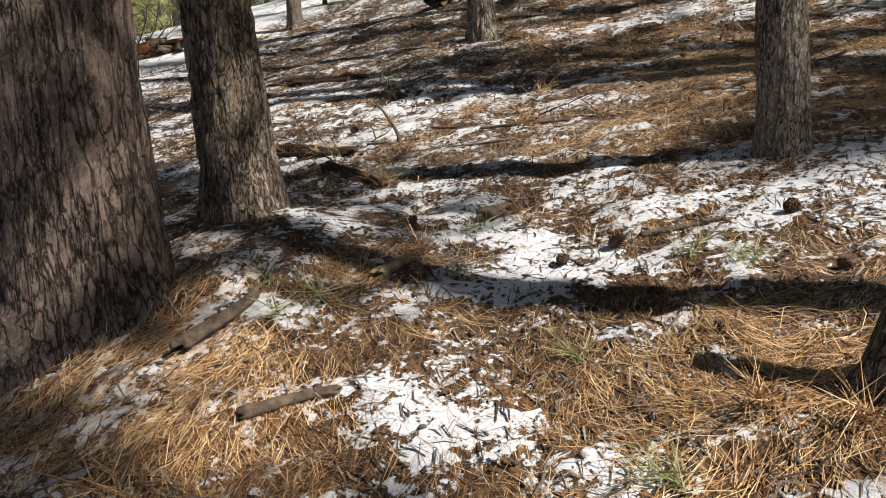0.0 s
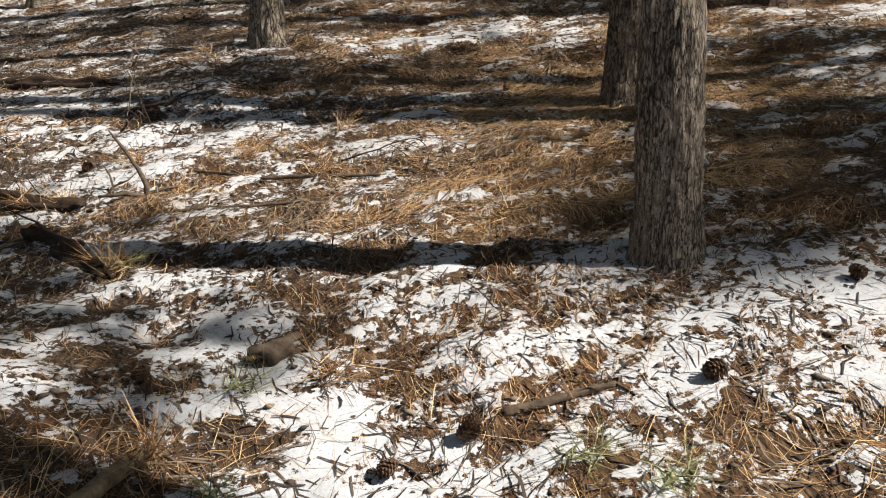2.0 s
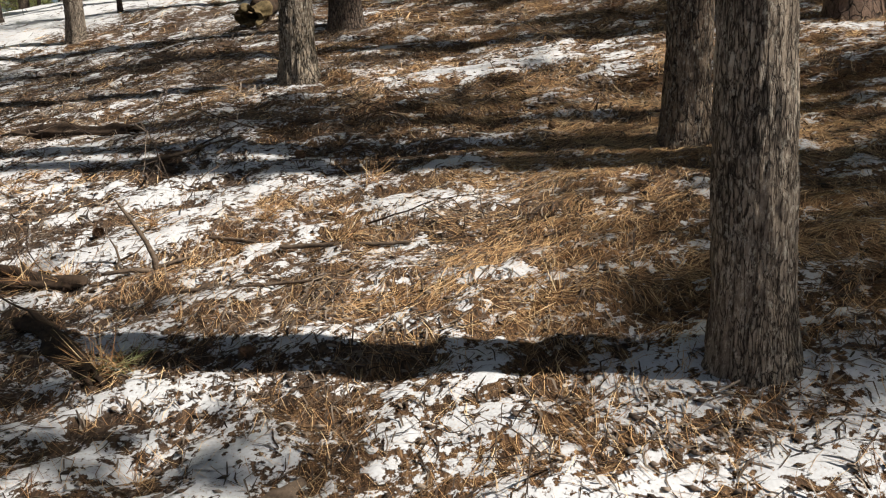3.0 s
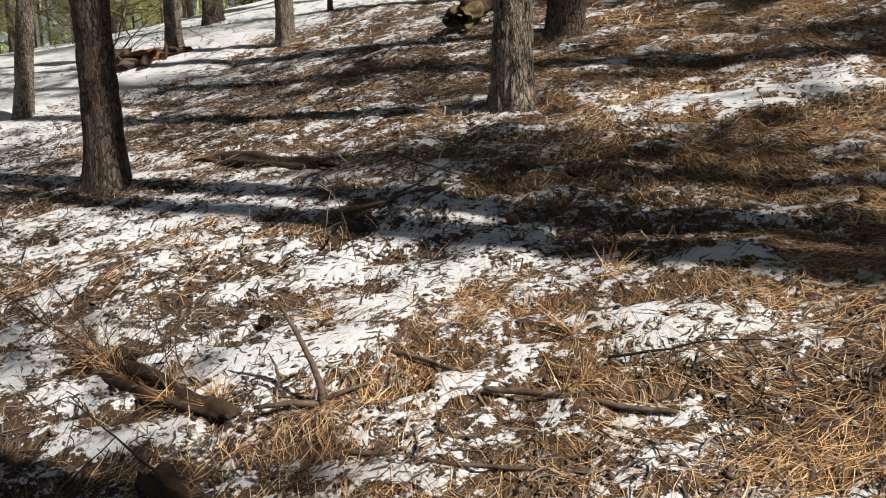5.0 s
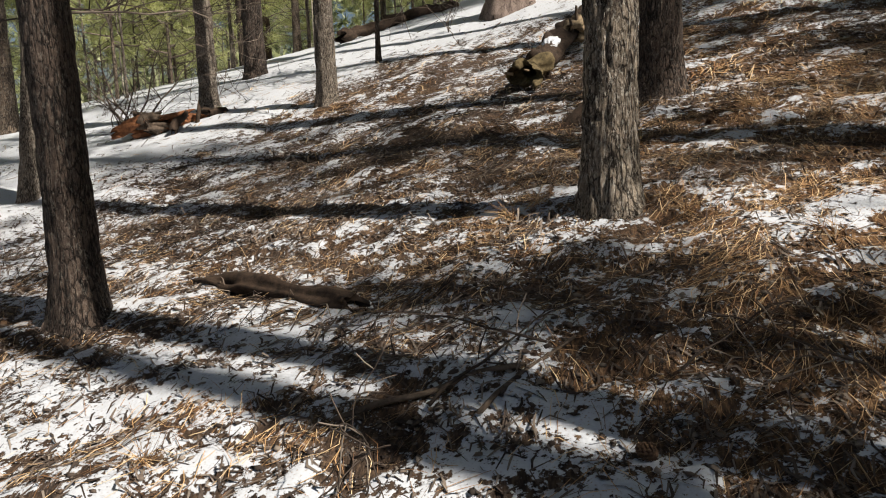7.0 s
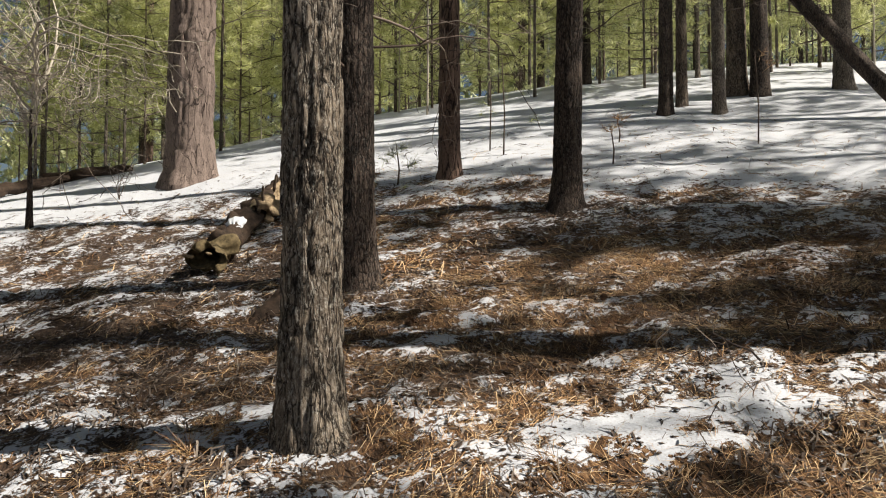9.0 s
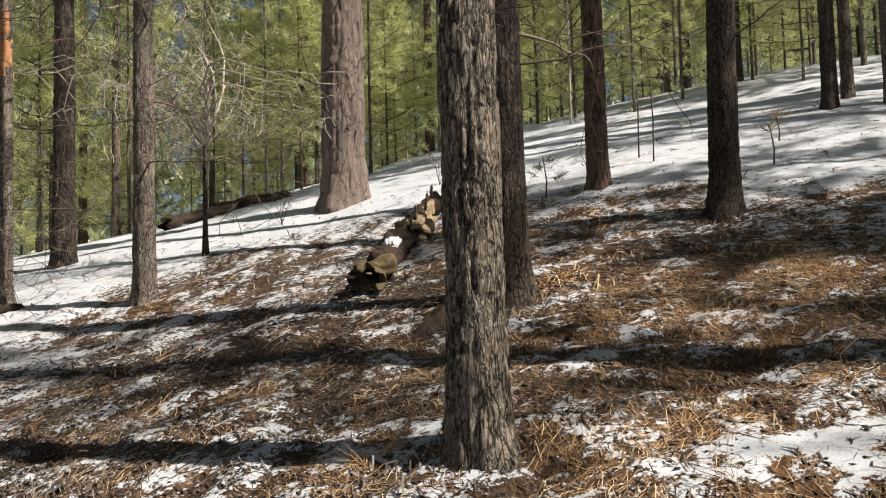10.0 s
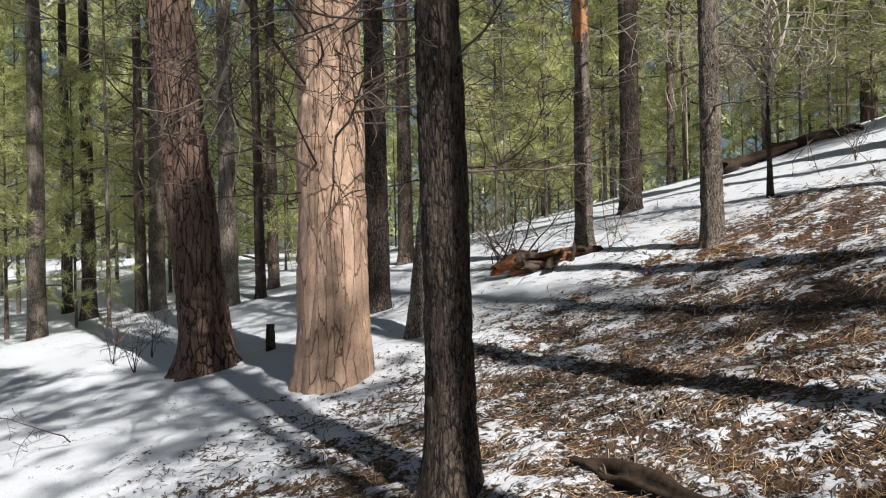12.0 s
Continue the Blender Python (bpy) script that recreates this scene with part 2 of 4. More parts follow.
def island_material(name, stops, rough=0.7, sheen=0.0):
    """Colour that varies from blade to blade or twig to twig."""
    m, nt, b = material(name, rough)
    g = nt.nodes.new("ShaderNodeNewGeometry")
    c = colours(nt, g.outputs["Random Per Island"], stops)
    nt.links.new(c, b.inputs["Base Color"])
    if sheen:
        t = nt.nodes.new("ShaderNodeBsdfTranslucent")
        mix = nt.nodes.new("ShaderNodeMixShader")
        mix.inputs[0].default_value = sheen
        nt.links.new(c, t.inputs[0])
        nt.links.new(b.outputs[0], mix.inputs[1])
        nt.links.new(t.outputs[0], mix.inputs[2])
        nt.links.new(mix.outputs[0], nt.nodes["Material Output"].inputs[0])
    return m


def wood_material(name, dark, light):
    m, nt, b = material(name, 0.85)
    g = grain(nt, coords(nt, 25, 25, 25), 1.0, 5, 0.7)
    nt.links.new(colours(nt, g, ((0.3, dark), (0.7, light))), b.inputs["Base Color"])
    bump(nt, b, g, 0.6, 0.01)
    return m


GROUND = ground_material()
BARK_GREY = bark_material("bark_grey", (0.085, 0.066, 0.052), (0.37, 0.32, 0.27), (0.022, 0.017, 0.014), 75, 16, 0.008, 0.6)
BARK_FLAKY = bark_material("bark_flaky", (0.06, 0.044, 0.033), (0.42, 0.36, 0.29), (0.014, 0.01, 0.008), 34, 8, 0.024, 0.85)
BARK_BROWN = bark_material("bark_brown", (0.07, 0.05, 0.038), (0.30, 0.235, 0.18), (0.018, 0.012, 0.01), 34, 11, 0.012, 0.5)
BARK_RED = plated_material("bark_red", (0.06, 0.037, 0.028), (0.19, 0.125, 0.095), (0.012, 0.008, 0.006), 17, 2.6, 0.03, 0.14, 0.35)
BARK_SCALY = plated_material("bark_scaly", (0.085, 0.062, 0.053), (0.27, 0.21, 0.182), (0.03, 0.02, 0.017), 13, 2.2, 0.02, 0.06, 0.45)
BARK_OLD = bark_material("bark_old", (0.085, 0.06, 0.052), (0.25, 0.19, 0.165), (0.03, 0.018, 0.015), 26, 6.5, 0.018, 0.3, 0.11)
BARK_ORANGE = plated_material("bark_orange", (0.22, 0.135, 0.095), (0.55, 0.395, 0.295), (0.17, 0.09, 0.06), 12, 1.5, 0.014, 0.05, 0.3)
BARK_DARK = bark_material("bark_dark", (0.045, 0.033, 0.027), (0.13, 0.098, 0.08), (0.012, 0.009, 0.008), 34, 10, 0.014, 0.2)
# pale stops put sunlit brightness into the needle colour; SUNNY is the brighter copy
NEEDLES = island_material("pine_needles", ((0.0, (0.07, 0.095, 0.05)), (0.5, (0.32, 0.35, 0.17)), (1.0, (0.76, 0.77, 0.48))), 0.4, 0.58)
SUNNY = island_material("sunlit_pine_needles", ((0.0, (0.20, 0.23, 0.08)), (0.5, (0.56, 0.58, 0.24)), (1.0, (0.88, 0.87, 0.56))), 0.4, 0.6)
STRAW = island_material("dry_needles", ((0.0, (0.07, 0.035, 0.02)), (0.35, (0.25, 0.13, 0.06)), (0.7, (0.52, 0.33, 0.165)), (1.0, (0.78, 0.60, 0.37))), 0.45)
PALETWIG = island_material("pale_twigs", ((0.0, (0.22, 0.19, 0.15)), (1.0, (0.5, 0.45, 0.38))), 0.85)
SNOWY = material("old_snow", 0.7)[0]
SNOWY.node_tree.nodes["Principled BSDF"].inputs["Base Color"].default_value = (0.63, 0.66, 0.71, 1)
TWIG = island_material("dead_twigs", ((0.0, (0.03, 0.022, 0.018)), (0.6, (0.10, 0.075, 0.06)), (1.0, (0.24, 0.2, 0.165))), 0.9)
DEADWOOD = wood_material("dead_wood", (0.032, 0.022, 0.016), (0.16, 0.12, 0.09))
PALEWOOD = wood_material("pale_wood", (0.10, 0.065, 0.035), (0.44, 0.34, 0.22))
MOSSY = wood_material("mossy_bark", (0.04, 0.03, 0.014), (0.18, 0.135, 0.07))
ROTDARK = wood_material("rotten_dark_wood", (0.010, 0.007, 0.005), (0.066, 0.042, 0.028))
ROTWOOD = wood_material("rotten_wood", (0.07, 0.026, 0.012), (0.32, 0.135, 0.06))


# ---- mesh tools ----
class Buf:
    """Vertices and faces gathered into one mesh."""

    def __init__(self):
        self.v, self.f = [], []

    def tube(self, pts, radii, sides=6, cap=True):
        pts = [Vector(p) for p in pts]
        base = len(self.v)
        side = None
        for i, p in enumerate(pts):
            along = (pts[min(i + 1, len(pts) - 1)] - pts[max(i - 1, 0)]).normalized()
            if side is None:
                side = along.orthogonal().normalized()
            side = (side - along * side.dot(along)).normalized()
            other = along.cross(side)
            for k in range(sides):
                a = math.tau * k / sides
                self.v.append(tuple(p + (side * math.cos(a) + other * math.sin(a)) * radii[i]))
        for i in range(len(pts) - 1):
            for k in range(sides):
                a, b = base + i * sides + k, base + i * sides + (k + 1) % sides
                self.f.append((a, b, b + sides, a + sides))
        if cap:
            self.f.append(tuple(base + k for k in reversed(range(sides))))
            last = base + (len(pts) - 1) * sides
            self.f.append(tuple(last + k for k in range(sides)))

    def tuft(self, p, way, size, count, rnd, wide=0.014):
        p, way = Vector(p), Vector(way).normalized()
        for _ in range(count):
            d = (way * rnd.uniform(0.1, 1.0) + Vector((rnd.gauss(0, 1), rnd.gauss(0, 1), rnd.gauss(0, 0.8))) * 0.62).normalized()
            s = d.orthogonal().normalized()
            s.rotate(Matrix.Rotation(rnd.uniform(0, 6.28), 3, d))
            w, length, n = wide * rnd.uniform(0.7, 1.3), size * rnd.uniform(0.6, 1.15), len(self.v)
            q = p + way * rnd.uniform(-0.4, 0.3) * size
            self.v += [tuple(q - s * w * 0.5), tuple(q + s * w * 0.5), tuple(q + d * length)]
            self.f.append((n, n + 1, n + 2))

    def mesh(self, name, mat, smooth=True):
        me = bpy.data.meshes.new(name)
        me.from_pydata(self.v, [], self.f)
        me.materials.append(mat)
        if smooth:
            me.polygons.foreach_set("use_smooth", [True] * len(me.polygons))
        return me


def child(name, me, parent, label="", m=None):
    ob = new(name, me)
    ob.parent = parent
    if m is not None:
        ob.matrix_basis = m
    if label:
        tagged(ob, label)
    return ob


def quads(name, co, faces, mat):
    """A mesh from arrays of points and of quads."""
    me = bpy.data.meshes.new(name)
    me.vertices.add(len(co))
    me.vertices.foreach_set("co", np.asarray(co, np.float32).ravel())
    faces = np.asarray(faces, np.int32)
    me.loops.add(faces.size)
    me.loops.foreach_set("vertex_index", faces.ravel())
    me.polygons.add(len(faces))
    me.polygons.foreach_set("loop_start", np.arange(0, faces.size, faces.shape[1], dtype=np.int32))
    me.materials.append(mat)
    me.update(calc_edges=True)
    me.polygons.foreach_set("use_smooth", [True] * len(faces))
    return me


def sheet(nu, nv, wrap):
    """Quads of a grid of nv rows of nu points; wrap joins a row's ends."""
    cols = np.arange(nu if wrap else nu - 1)
    i, j = np.meshgrid(cols, np.arange(nv - 1))
    a, b = (j * nu + i).ravel(), (j * nu + (i + 1) % nu).ravel()
    return np.stack([a, b, b + nu, a + nu], 1)


# ---- ground ----
def spread(lo, hi, step, grow, far):
    mid = list(np.arange(lo, hi, step))
    a, s, right = hi, step, []
    while a < far:
        right.append(a)
        s *= grow
        a += s
    a, s, left = lo, step, []
    while a > -far:
        s *= grow
        a -= s
        left.append(a)
    return np.array(left[::-1] + mid + right)


gx, gy = spread(-3.0, 4.0, 0.05, 1.05, 420), spread(1.2, 9.5, 0.05, 1.045, 420)
X, Y = np.meshgrid(gx, gy)
X, Y = X.ravel(), Y.ravel()
ground = new("ground", quads("ground", np.stack([X, Y, ground_z(X, Y)], 1), sheet(len(gx), len(gy), False), GROUND))
level = ground.data.attributes.new("snow", "FLOAT", "POINT")
level.data.foreach_set("value", np.clip(snow_level(X, Y), -2, 2).astype(np.float32))
level = ground.data.attributes.new("straw", "FLOAT", "POINT")
level.data.foreach_set("value", straw_level(X, Y).astype(np.float32))
tagged(ground, "forest slope of brown pine needles with patches of old snow", "ground", kind="structure")


# ---- trees ----
def trunk_mesh(dia, high, seed, mat, sides=72, lean=(0, 0), relief=0.012, flare=0.3, taper=0.75, fine=0.03, upto=4.5, cell=0.055, bend=0.1):
    rnd = random.Random(seed)
    hs, h = [], -0.35
    while h < high:
        hs.append(h)
        h += fine if h < upto else 0.5
    hs = np.array(hs + [high])
    th = np.arange(sides) * math.tau / sides
    T, H = np.meshgrid(th, hs)
    r0 = dia / 2
    cells = max(8, int(math.pi * dia / cell))
    rad = r0 * (1 - taper * np.clip(H, 0, None) / high)
    lobes = 1 + 0.35 * np.cos(T * rnd.randint(3, 5) + rnd.uniform(0, 6)) + 0.3 * (vn(T / math.tau * 7, H * 0.5, seed + 5, 7) - 0.5)
    rad = rad + dia * flare * 0.5 * np.exp(-np.clip(H, -0.1, None) / (0.32 * dia ** 0.5)) * lobes
    wob = (vn(T / math.tau * 6, H * 2, seed + 3, 6) - 0.5) * 0.12
    u = T / math.tau * cells
    shift = (vn(u * 0.5, H * 5, seed + 9) - 0.5) * 0.8
    ridge = np.abs(2 * vn(u + 0 * shift, H / (cell * 3.4) + shift, seed, cells) - 1)
    ridge2 = np.abs(2 * vn(u * 2, H / (cell * 1.5), seed + 1, cells * 2) - 1)
    rad = rad * (1 + wob) + relief * (np.clip(ridge / 0.4, 0, 1) - 0.6) + relief * 0.45 * (np.clip(ridge2 / 0.5, 0, 1) - 0.5)
    rad = np.maximum(rad, 0.01)
    up = np.clip(H, 0, None)
    ax = lean[0] * up + bend * 0.3 * np.sin(up * 0.35 + seed) * np.clip(up / 6, 0, 1)
    ay = lean[1] * up + bend * 0.3 * np.cos(up * 0.3 + seed * 2) * np.clip(up / 6, 0, 1)
    co = np.stack([ax + rad * np.cos(T), ay + rad * np.sin(T), H], -1).reshape(-1, 3)
    return quads("trunk", co, sheet(sides, len(hs), True), mat)


def branch_mesh(length, seed, thick=0.012, droop=0.3, twigs=2, mat=None, curl=0.25, deep=2, sides=4):
    """A dead branch that grows along +x from the origin, arching down, with side twigs."""
    rnd, b = random.Random(seed), Buf()

    def limb(p, way, size, r, n, depth, fall):
        pts, rad = [p.copy()], [r]
        d = way.normalized()
        for i in range(n):
            d = (d + Vector((rnd.gauss(0, curl), rnd.gauss(0, curl), rnd.gauss(0, curl))) * 0.55 + Vector((0, 0, fall * (0.35 - i / n)))).normalized()
            p = p + d * size / n
            pts.append(p.copy())
            rad.append(max(0.003, r * (1 - 0.85 * (i + 1) / n)))
            if depth and i > 0:
                for _ in range(rnd.randint(1, twigs)):
                    s = (d * 0.7 + Vector((rnd.gauss(0, 0.7), rnd.gauss(0, 0.7), rnd.gauss(-0.1, 0.6)))).normalized()
                    limb(p.copy(), s, size * rnd.uniform(0.18, 0.48), rad[-1] * 0.65, 4, depth - 1, fall * 0.5)
        b.tube(pts, rad, sides if depth else 3, cap=False)

    limb(Vector((0, 0, 0)), Vector((1, 0, 0.3)), length, thick, 8, deep, droop)
    return b.mesh("dead_branch", mat or TWIG)


BRANCHES = [branch_mesh(1.7, 50 + k, 0.013, 0.35, 2) for k in range(5)] + [branch_mesh(0.7, 70 + k, 0.008, 0.2, 1) for k in range(3)]
THIN = [branch_mesh(1.9, 80 + k, 0.016, 0.35, 2, None, 0.3, 1, 3) for k in range(4)] + [branch_mesh(1.4, 90 + k, 0.013, 0.3, 2, PALETWIG, 0.35, 1, 3) for k in range(4)]


def crown_mesh(low, high, wide, seed, limbs, tufts, size=0.3, blades=15, blade=0.016, mat=None):
    """Boughs and needle tufts from height low to high, round the axis."""
    rnd, wood, green = random.Random(seed), Buf(), Buf()
    for i in range(limbs):
        f = (i + rnd.random()) / limbs
        h = low + (high - low) * f
        reach = wide * (1 - f) ** 0.7 * rnd.uniform(0.55, 1.1) + 0.25
        a = i * 2.4 + rnd.uniform(-0.5, 0.5)
        d, p, pts = Vector((math.cos(a), math.sin(a), 0.1 + 0.5 * f)), Vector((0, 0, h)), [Vector((0, 0, h))]
        for k in range(5):
            d = (d + Vector((rnd.gauss(0, 0.15), rnd.gauss(0, 0.15), rnd.gauss(0.02, 0.12)))).normalized()
            p = p + d * reach / 5
            pts.append(p.copy())
        wood.tube([pts[0], pts[2], pts[3], pts[5]], [0.006 + 0.011 * reach * (1 - k / 5.2) for k in (0, 2, 3, 5)], 3, cap=False)
        clumps = max(3, tufts // 3)
        for c in range(clumps):
            t = rnd.uniform(0.3, 1.0) ** 0.7 * 5
            k = min(4, int(t))
            off = Vector((rnd.gauss(0, 1), rnd.gauss(0, 1), rnd.gauss(0.1, 0.5))) * 0.2 * reach ** 0.8
            q = pts[k].lerp(pts[k + 1], t - k) + off
            way = off.normalized() + d * 0.8 + Vector((0, 0, 0.45))
            for _ in range(tufts // clumps):
                jit = Vector((rnd.gauss(0, 1), rnd.gauss(0, 1), rnd.gauss(0, 0.5))) * size * 0.32
                green.tuft(q + jit, way + jit, size * rnd.uniform(0.6, 1.1), blades, rnd, blade)
    return wood.mesh("crown_wood", TWIG), green.mesh("needles", mat or NEEDLES, False)


CROWNS = [crown_mesh(0.0, 9.0, 2.3, 11 + k, 46, 14, 0.42, 10, 0.042) for k in range(3)]


def tree(x, y, dia, high, mat, seed, label, lean=(0, 0), crown=6.5, dead=(), sides=72, fine=0.03, relief=0.012, flare=0.3, cell=0.055, group="pine trees", upto=3.8):
    """A pine: trunk, dead lower branches and a crown that begins at the height crown."""
    root = new("pine_tree")
    root.location = (x, y, gz(x, y) - 0.03)
    tagged(root, label, "tree", group)
    child("trunk", trunk_mesh(dia, high, seed, mat, sides, lean, relief, flare, fine=fine, cell=cell, upto=upto), root)
    if crown:
        wood, green = CROWNS[seed % len(CROWNS)]
        s = (high - crown + 1.0) / 9.0
        place = Matrix.Translation((lean[0] * crown, lean[1] * crown, crown)) @ Matrix.Rotation(seed, 4, "Z") @ Matrix.Diagonal((min(1.1, s), min(1.1, s), s, 1))
        tagged(child("crown", green, root, m=place), kind="stuff")
        tagged(child("crown_wood", wood, root, m=place), kind="stuff")
    rnd = random.Random(seed + 99)
    for h, turn, which, size, *tilt in dead:
        r = dia * 0.42 * (1 - 0.7 * h / high)
        m = Matrix.Translation((lean[0] * h, lean[1] * h, h)) @ Matrix.Rotation(radians(turn), 4, "Z") @ Matrix.Translation((r, 0, 0)) @ Matrix.Rotation(tilt[0] if tilt else rnd.uniform(-0.2, 0.5), 4, "Y") @ Matrix.Scale(size, 4)
        child("dead_branch", BRANCHES[which], root, m=m)
    return root


def ring(seed, lo, hi, count, size=1.0):
    rnd = random.Random(seed)
    return [(rnd.uniform(lo, hi), rnd.uniform(0, 360), rnd.randrange(8), size * rnd.uniform(0.6, 1.2)) for _ in range(count)]


DROOPING = [(2.25 + 0.16 * k, 190 + (k * 29) % 62, k % 5, 0.62 + 0.08 * (k % 4), 0.45 + 0.14 * (k % 4)) for k in range(8)]
tree(1.63, 3.74, 0.208, 16, BARK_GREY, 1, "slender pine with finely cracked grey bark in snow", lean=(-0.05, 0), sides=96, fine=0.02, relief=0.008, flare=0.36, cell=0.035, upto=2.6, crown=10.5)
tree(2.43, 5.74, 0.24, 16, BARK_BROWN, 2, "brown pine trunk standing in dry needles", fine=0.025, relief=0.01, crown=14.5)
tree(0.41, 8.52, 0.268, 15, BARK_FLAKY, 3, "rough grey-brown pine with flaking bark, dark shaded side", sides=96, fine=0.02, relief=0.016, flare=0.42, cell=0.05, upto=3.6, dead=ring(3, 2.2, 4.5, 7, 0.7), crown=10.5)
tree(0.96, 11.05, 0.33, 16, BARK_DARK, 4, "dark reddish pine trunk with flared root", relief=0.015, flare=0.5, dead=ring(4, 1.6, 5, 12, 0.9), crown=12.5)
tree(-2.60, 13.62, 0.24, 13, BARK_GREY, 5, "grey pine with many dead lower branches", dead=ring(5, 1.5, 6, 15, 1.0), crown=8.5)
snag = tree(-4.68, 14.85, 0.26, 8, BARK_GREY, 6, "pale broken pine snag beside rotten wood", dead=ring(6, 1.2, 5, 14, 0.9), crown=0)
child("bare_wood", trunk_mesh(0.20, 0.5, 306, wood_material("fresh_orange_wood", (0.20, 0.085, 0.04), (0.52, 0.27, 0.13)), 40, (0, 0), 0.03, 0.0, taper=0.1, fine=0.03, cell=0.09), snag, "orange patch of stripped wood", Matrix.Translation((0, 0, 3.2)))
tree(-5.04, 17.55, 0.34, 18, BARK_DARK, 7, "dark straight pine trunk in snow", dead=ring(7, 1.8, 6, 14, 1.0), crown=14.5)
tree(-2.40, 8.18, 0.265, 13, BARK_DARK, 8, "dark thin pine trunk leaning slightly in shade", sides=96, fine=0.02, relief=0.01, flare=0.45, lean=(-0.02, 0.0), dead=ring(8, 1.5, 4.5, 9, 0.8) + DROOPING, crown=10.5)
tree(-5.0, 10.12, 0.64, 21, BARK_ORANGE, 9, "large old pine with sunlit orange plated bark", sides=128, fine=0.025, relief=0.02, flare=0.16, cell=0.12, upto=4, dead=ring(9, 1.9, 5, 16, 1.2) + [(1.7 + 0.23 * k, -110 + 37 * k % 130, k % 5, 0.8 + 0.1 * (k % 4)) for k in range(12)], crown=10.5)
tree(-7.40, 10.65, 0.56, 20, BARK_RED, 10, "large dark red-brown pine with furrowed bark", sides=112, fine=0.03, relief=0.03, flare=0.55, cell=0.09, lean=(-0.07, -0.05), dead=ring(10, 2.6, 6, 8, 1.3), crown=8.5)
tree(-0.66, 17.85, 0.72, 24, BARK_SCALY, 12, "large pinkish-grey pine with furrowed bark on snow", sides=96, fine=0.04, relief=0.03, flare=0.3, cell=0.1, dead=ring(12, 2.0, 6, 12, 1.3), crown=14.5)
tree(-1.28, 3.02, 0.58, 20, BARK_OLD, 13, "thick old pine with scaly grey-red bark close by", sides=140, fine=0.018, relief=0.016, flare=0.35, cell=0.05, upto=2.2, crown=10.5)
tree(-0.86, 3.80, 0.33, 16, BARK_BROWN, 14, "brown pine trunk with a flared base", sides=110, fine=0.02, relief=0.014, flare=0.4, lean=(-0.06, 0.02), upto=2.4, crown=10.5)
tree(4.85, 7.7, 0.36, 20, BARK_RED, 15, "reddish pine trunk on needle slope", relief=0.015, flare=0.5, crown=12.5)
tree(3.42, 12.6, 0.30, 16, BARK_DARK, 16, "dark pine trunk speckled with light", dead=ring(16, 1.8, 5, 12, 0.9), lean=(0.03, 0), flare=0.45, crown=12.5)
tree(2.72, 14.7, 0.28, 23, BARK_RED, 17, "reddish pine trunk at the edge of the snow", dead=ring(17, 2, 5, 7, 0.8), crown=18.5)
for k, (x, y, d) in enumerate(((7.0, 16.6, 0.24), (7.68, 17.2, 0.2), (7.75, 16.2, 0.21), (9.3, 17.2, 0.33), (9.1, 17.6, 0.38), (10.85, 16.9, 0.33), (-6.8, 12.95, 0.31), (-9.5, 17.1, 0.30),
                               (-12.2, 14.95, 0.38), (-11.85, 15.45, 0.2), (-12.65, 16.55, 0.24), (-15.8, 13.1, 0.36), (-16.6, 14.7, 0.33), (-15.7, 15.4, 0.26), (-15.2, 15.5, 0.31))):
    tree(x, y, d, 12 + k % 4 * 2, (BARK_DARK, BARK_BROWN, BARK_GREY)[k % 3], 20 + k, "tall pine with a shaded brown trunk on snow", sides=32, fine=0.08, dead=ring(20 + k, 1.5, 6, 9), crown=10.0 if k in (2, 3) else 8.0, relief=0.012)
tree(-5.0, 11.35, 0.2, 9, BARK_GREY, 41, "pale slim pine leaning beside the old pine", lean=(0.10, 0.05), crown=0, dead=ring(41, 1, 4, 5, 0.7), sides=40, fine=0.05)


# added out of view: its high crown darkens the snow on the left
tree(5.1, 4.0, 0.3, 16, BARK_BROWN, 43, "unseen pine uphill, high crown added for shade", crown=10.5, sides=24, fine=0.1)


# ---- woods all round ----
MID_CROWNS = [crown_mesh(0.0, 9.0, 1.8, 211 + k, 40, 15, 0.36, 15, 0.018) for k in range(3)]
FAR_CROWNS = [crown_mesh(0.0, 9.0, 2.2, 311 + k, 34, 15, 0.5, 10, 0.045) for k in range(2)]
SHADE_CROWNS = [crown_mesh(0.0, 9.0, 1.8, 611 + k, 44, 18, 0.38, 12, 0.030) for k in range(2)]
# young crowns use SUNNY, whose colour already holds the sunlight
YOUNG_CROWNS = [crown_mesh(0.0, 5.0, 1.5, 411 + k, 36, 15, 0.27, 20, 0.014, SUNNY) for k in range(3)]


def wood_tree(dia, high, crowns, low, seed, mat, label, group, twigs=6):
    root = tagged(new("pine_tree"), label, "tree", group)
    child("trunk", trunk_mesh(dia, high, seed, mat, 9, (0, 0), 0.008, 0.3, fine=0.5, upto=4, cell=0.1), root)
    wood, green = crowns[seed % len(crowns)]
    s = (high - low) / (5.0 if crowns is YOUNG_CROWNS else 9.0)
    place = Matrix.Translation((0, 0, low)) @ Matrix.Diagonal((1, 1, s, 1))
    tagged(child("crown", green, root, m=place), kind="stuff")
    tagged(child("crown_wood", wood, root, m=place), kind="stuff")
    for h, turn, which, size in ring(seed, 0.8, low + 1, twigs, 0.9):
        child("dead_branch", THIN[which], root, m=Matrix.Translation((0, 0, h)) @ Matrix.Rotation(radians(turn), 4, "Z") @ Matrix.Scale(size, 4))
    return root


def stand(x, y, size, turn):
    return Matrix.Translation((x, y, float(lie(x, y)) - 0.05)) @ Matrix.Rotation(turn, 4, "Z") @ Matrix.Scale(size, 4)


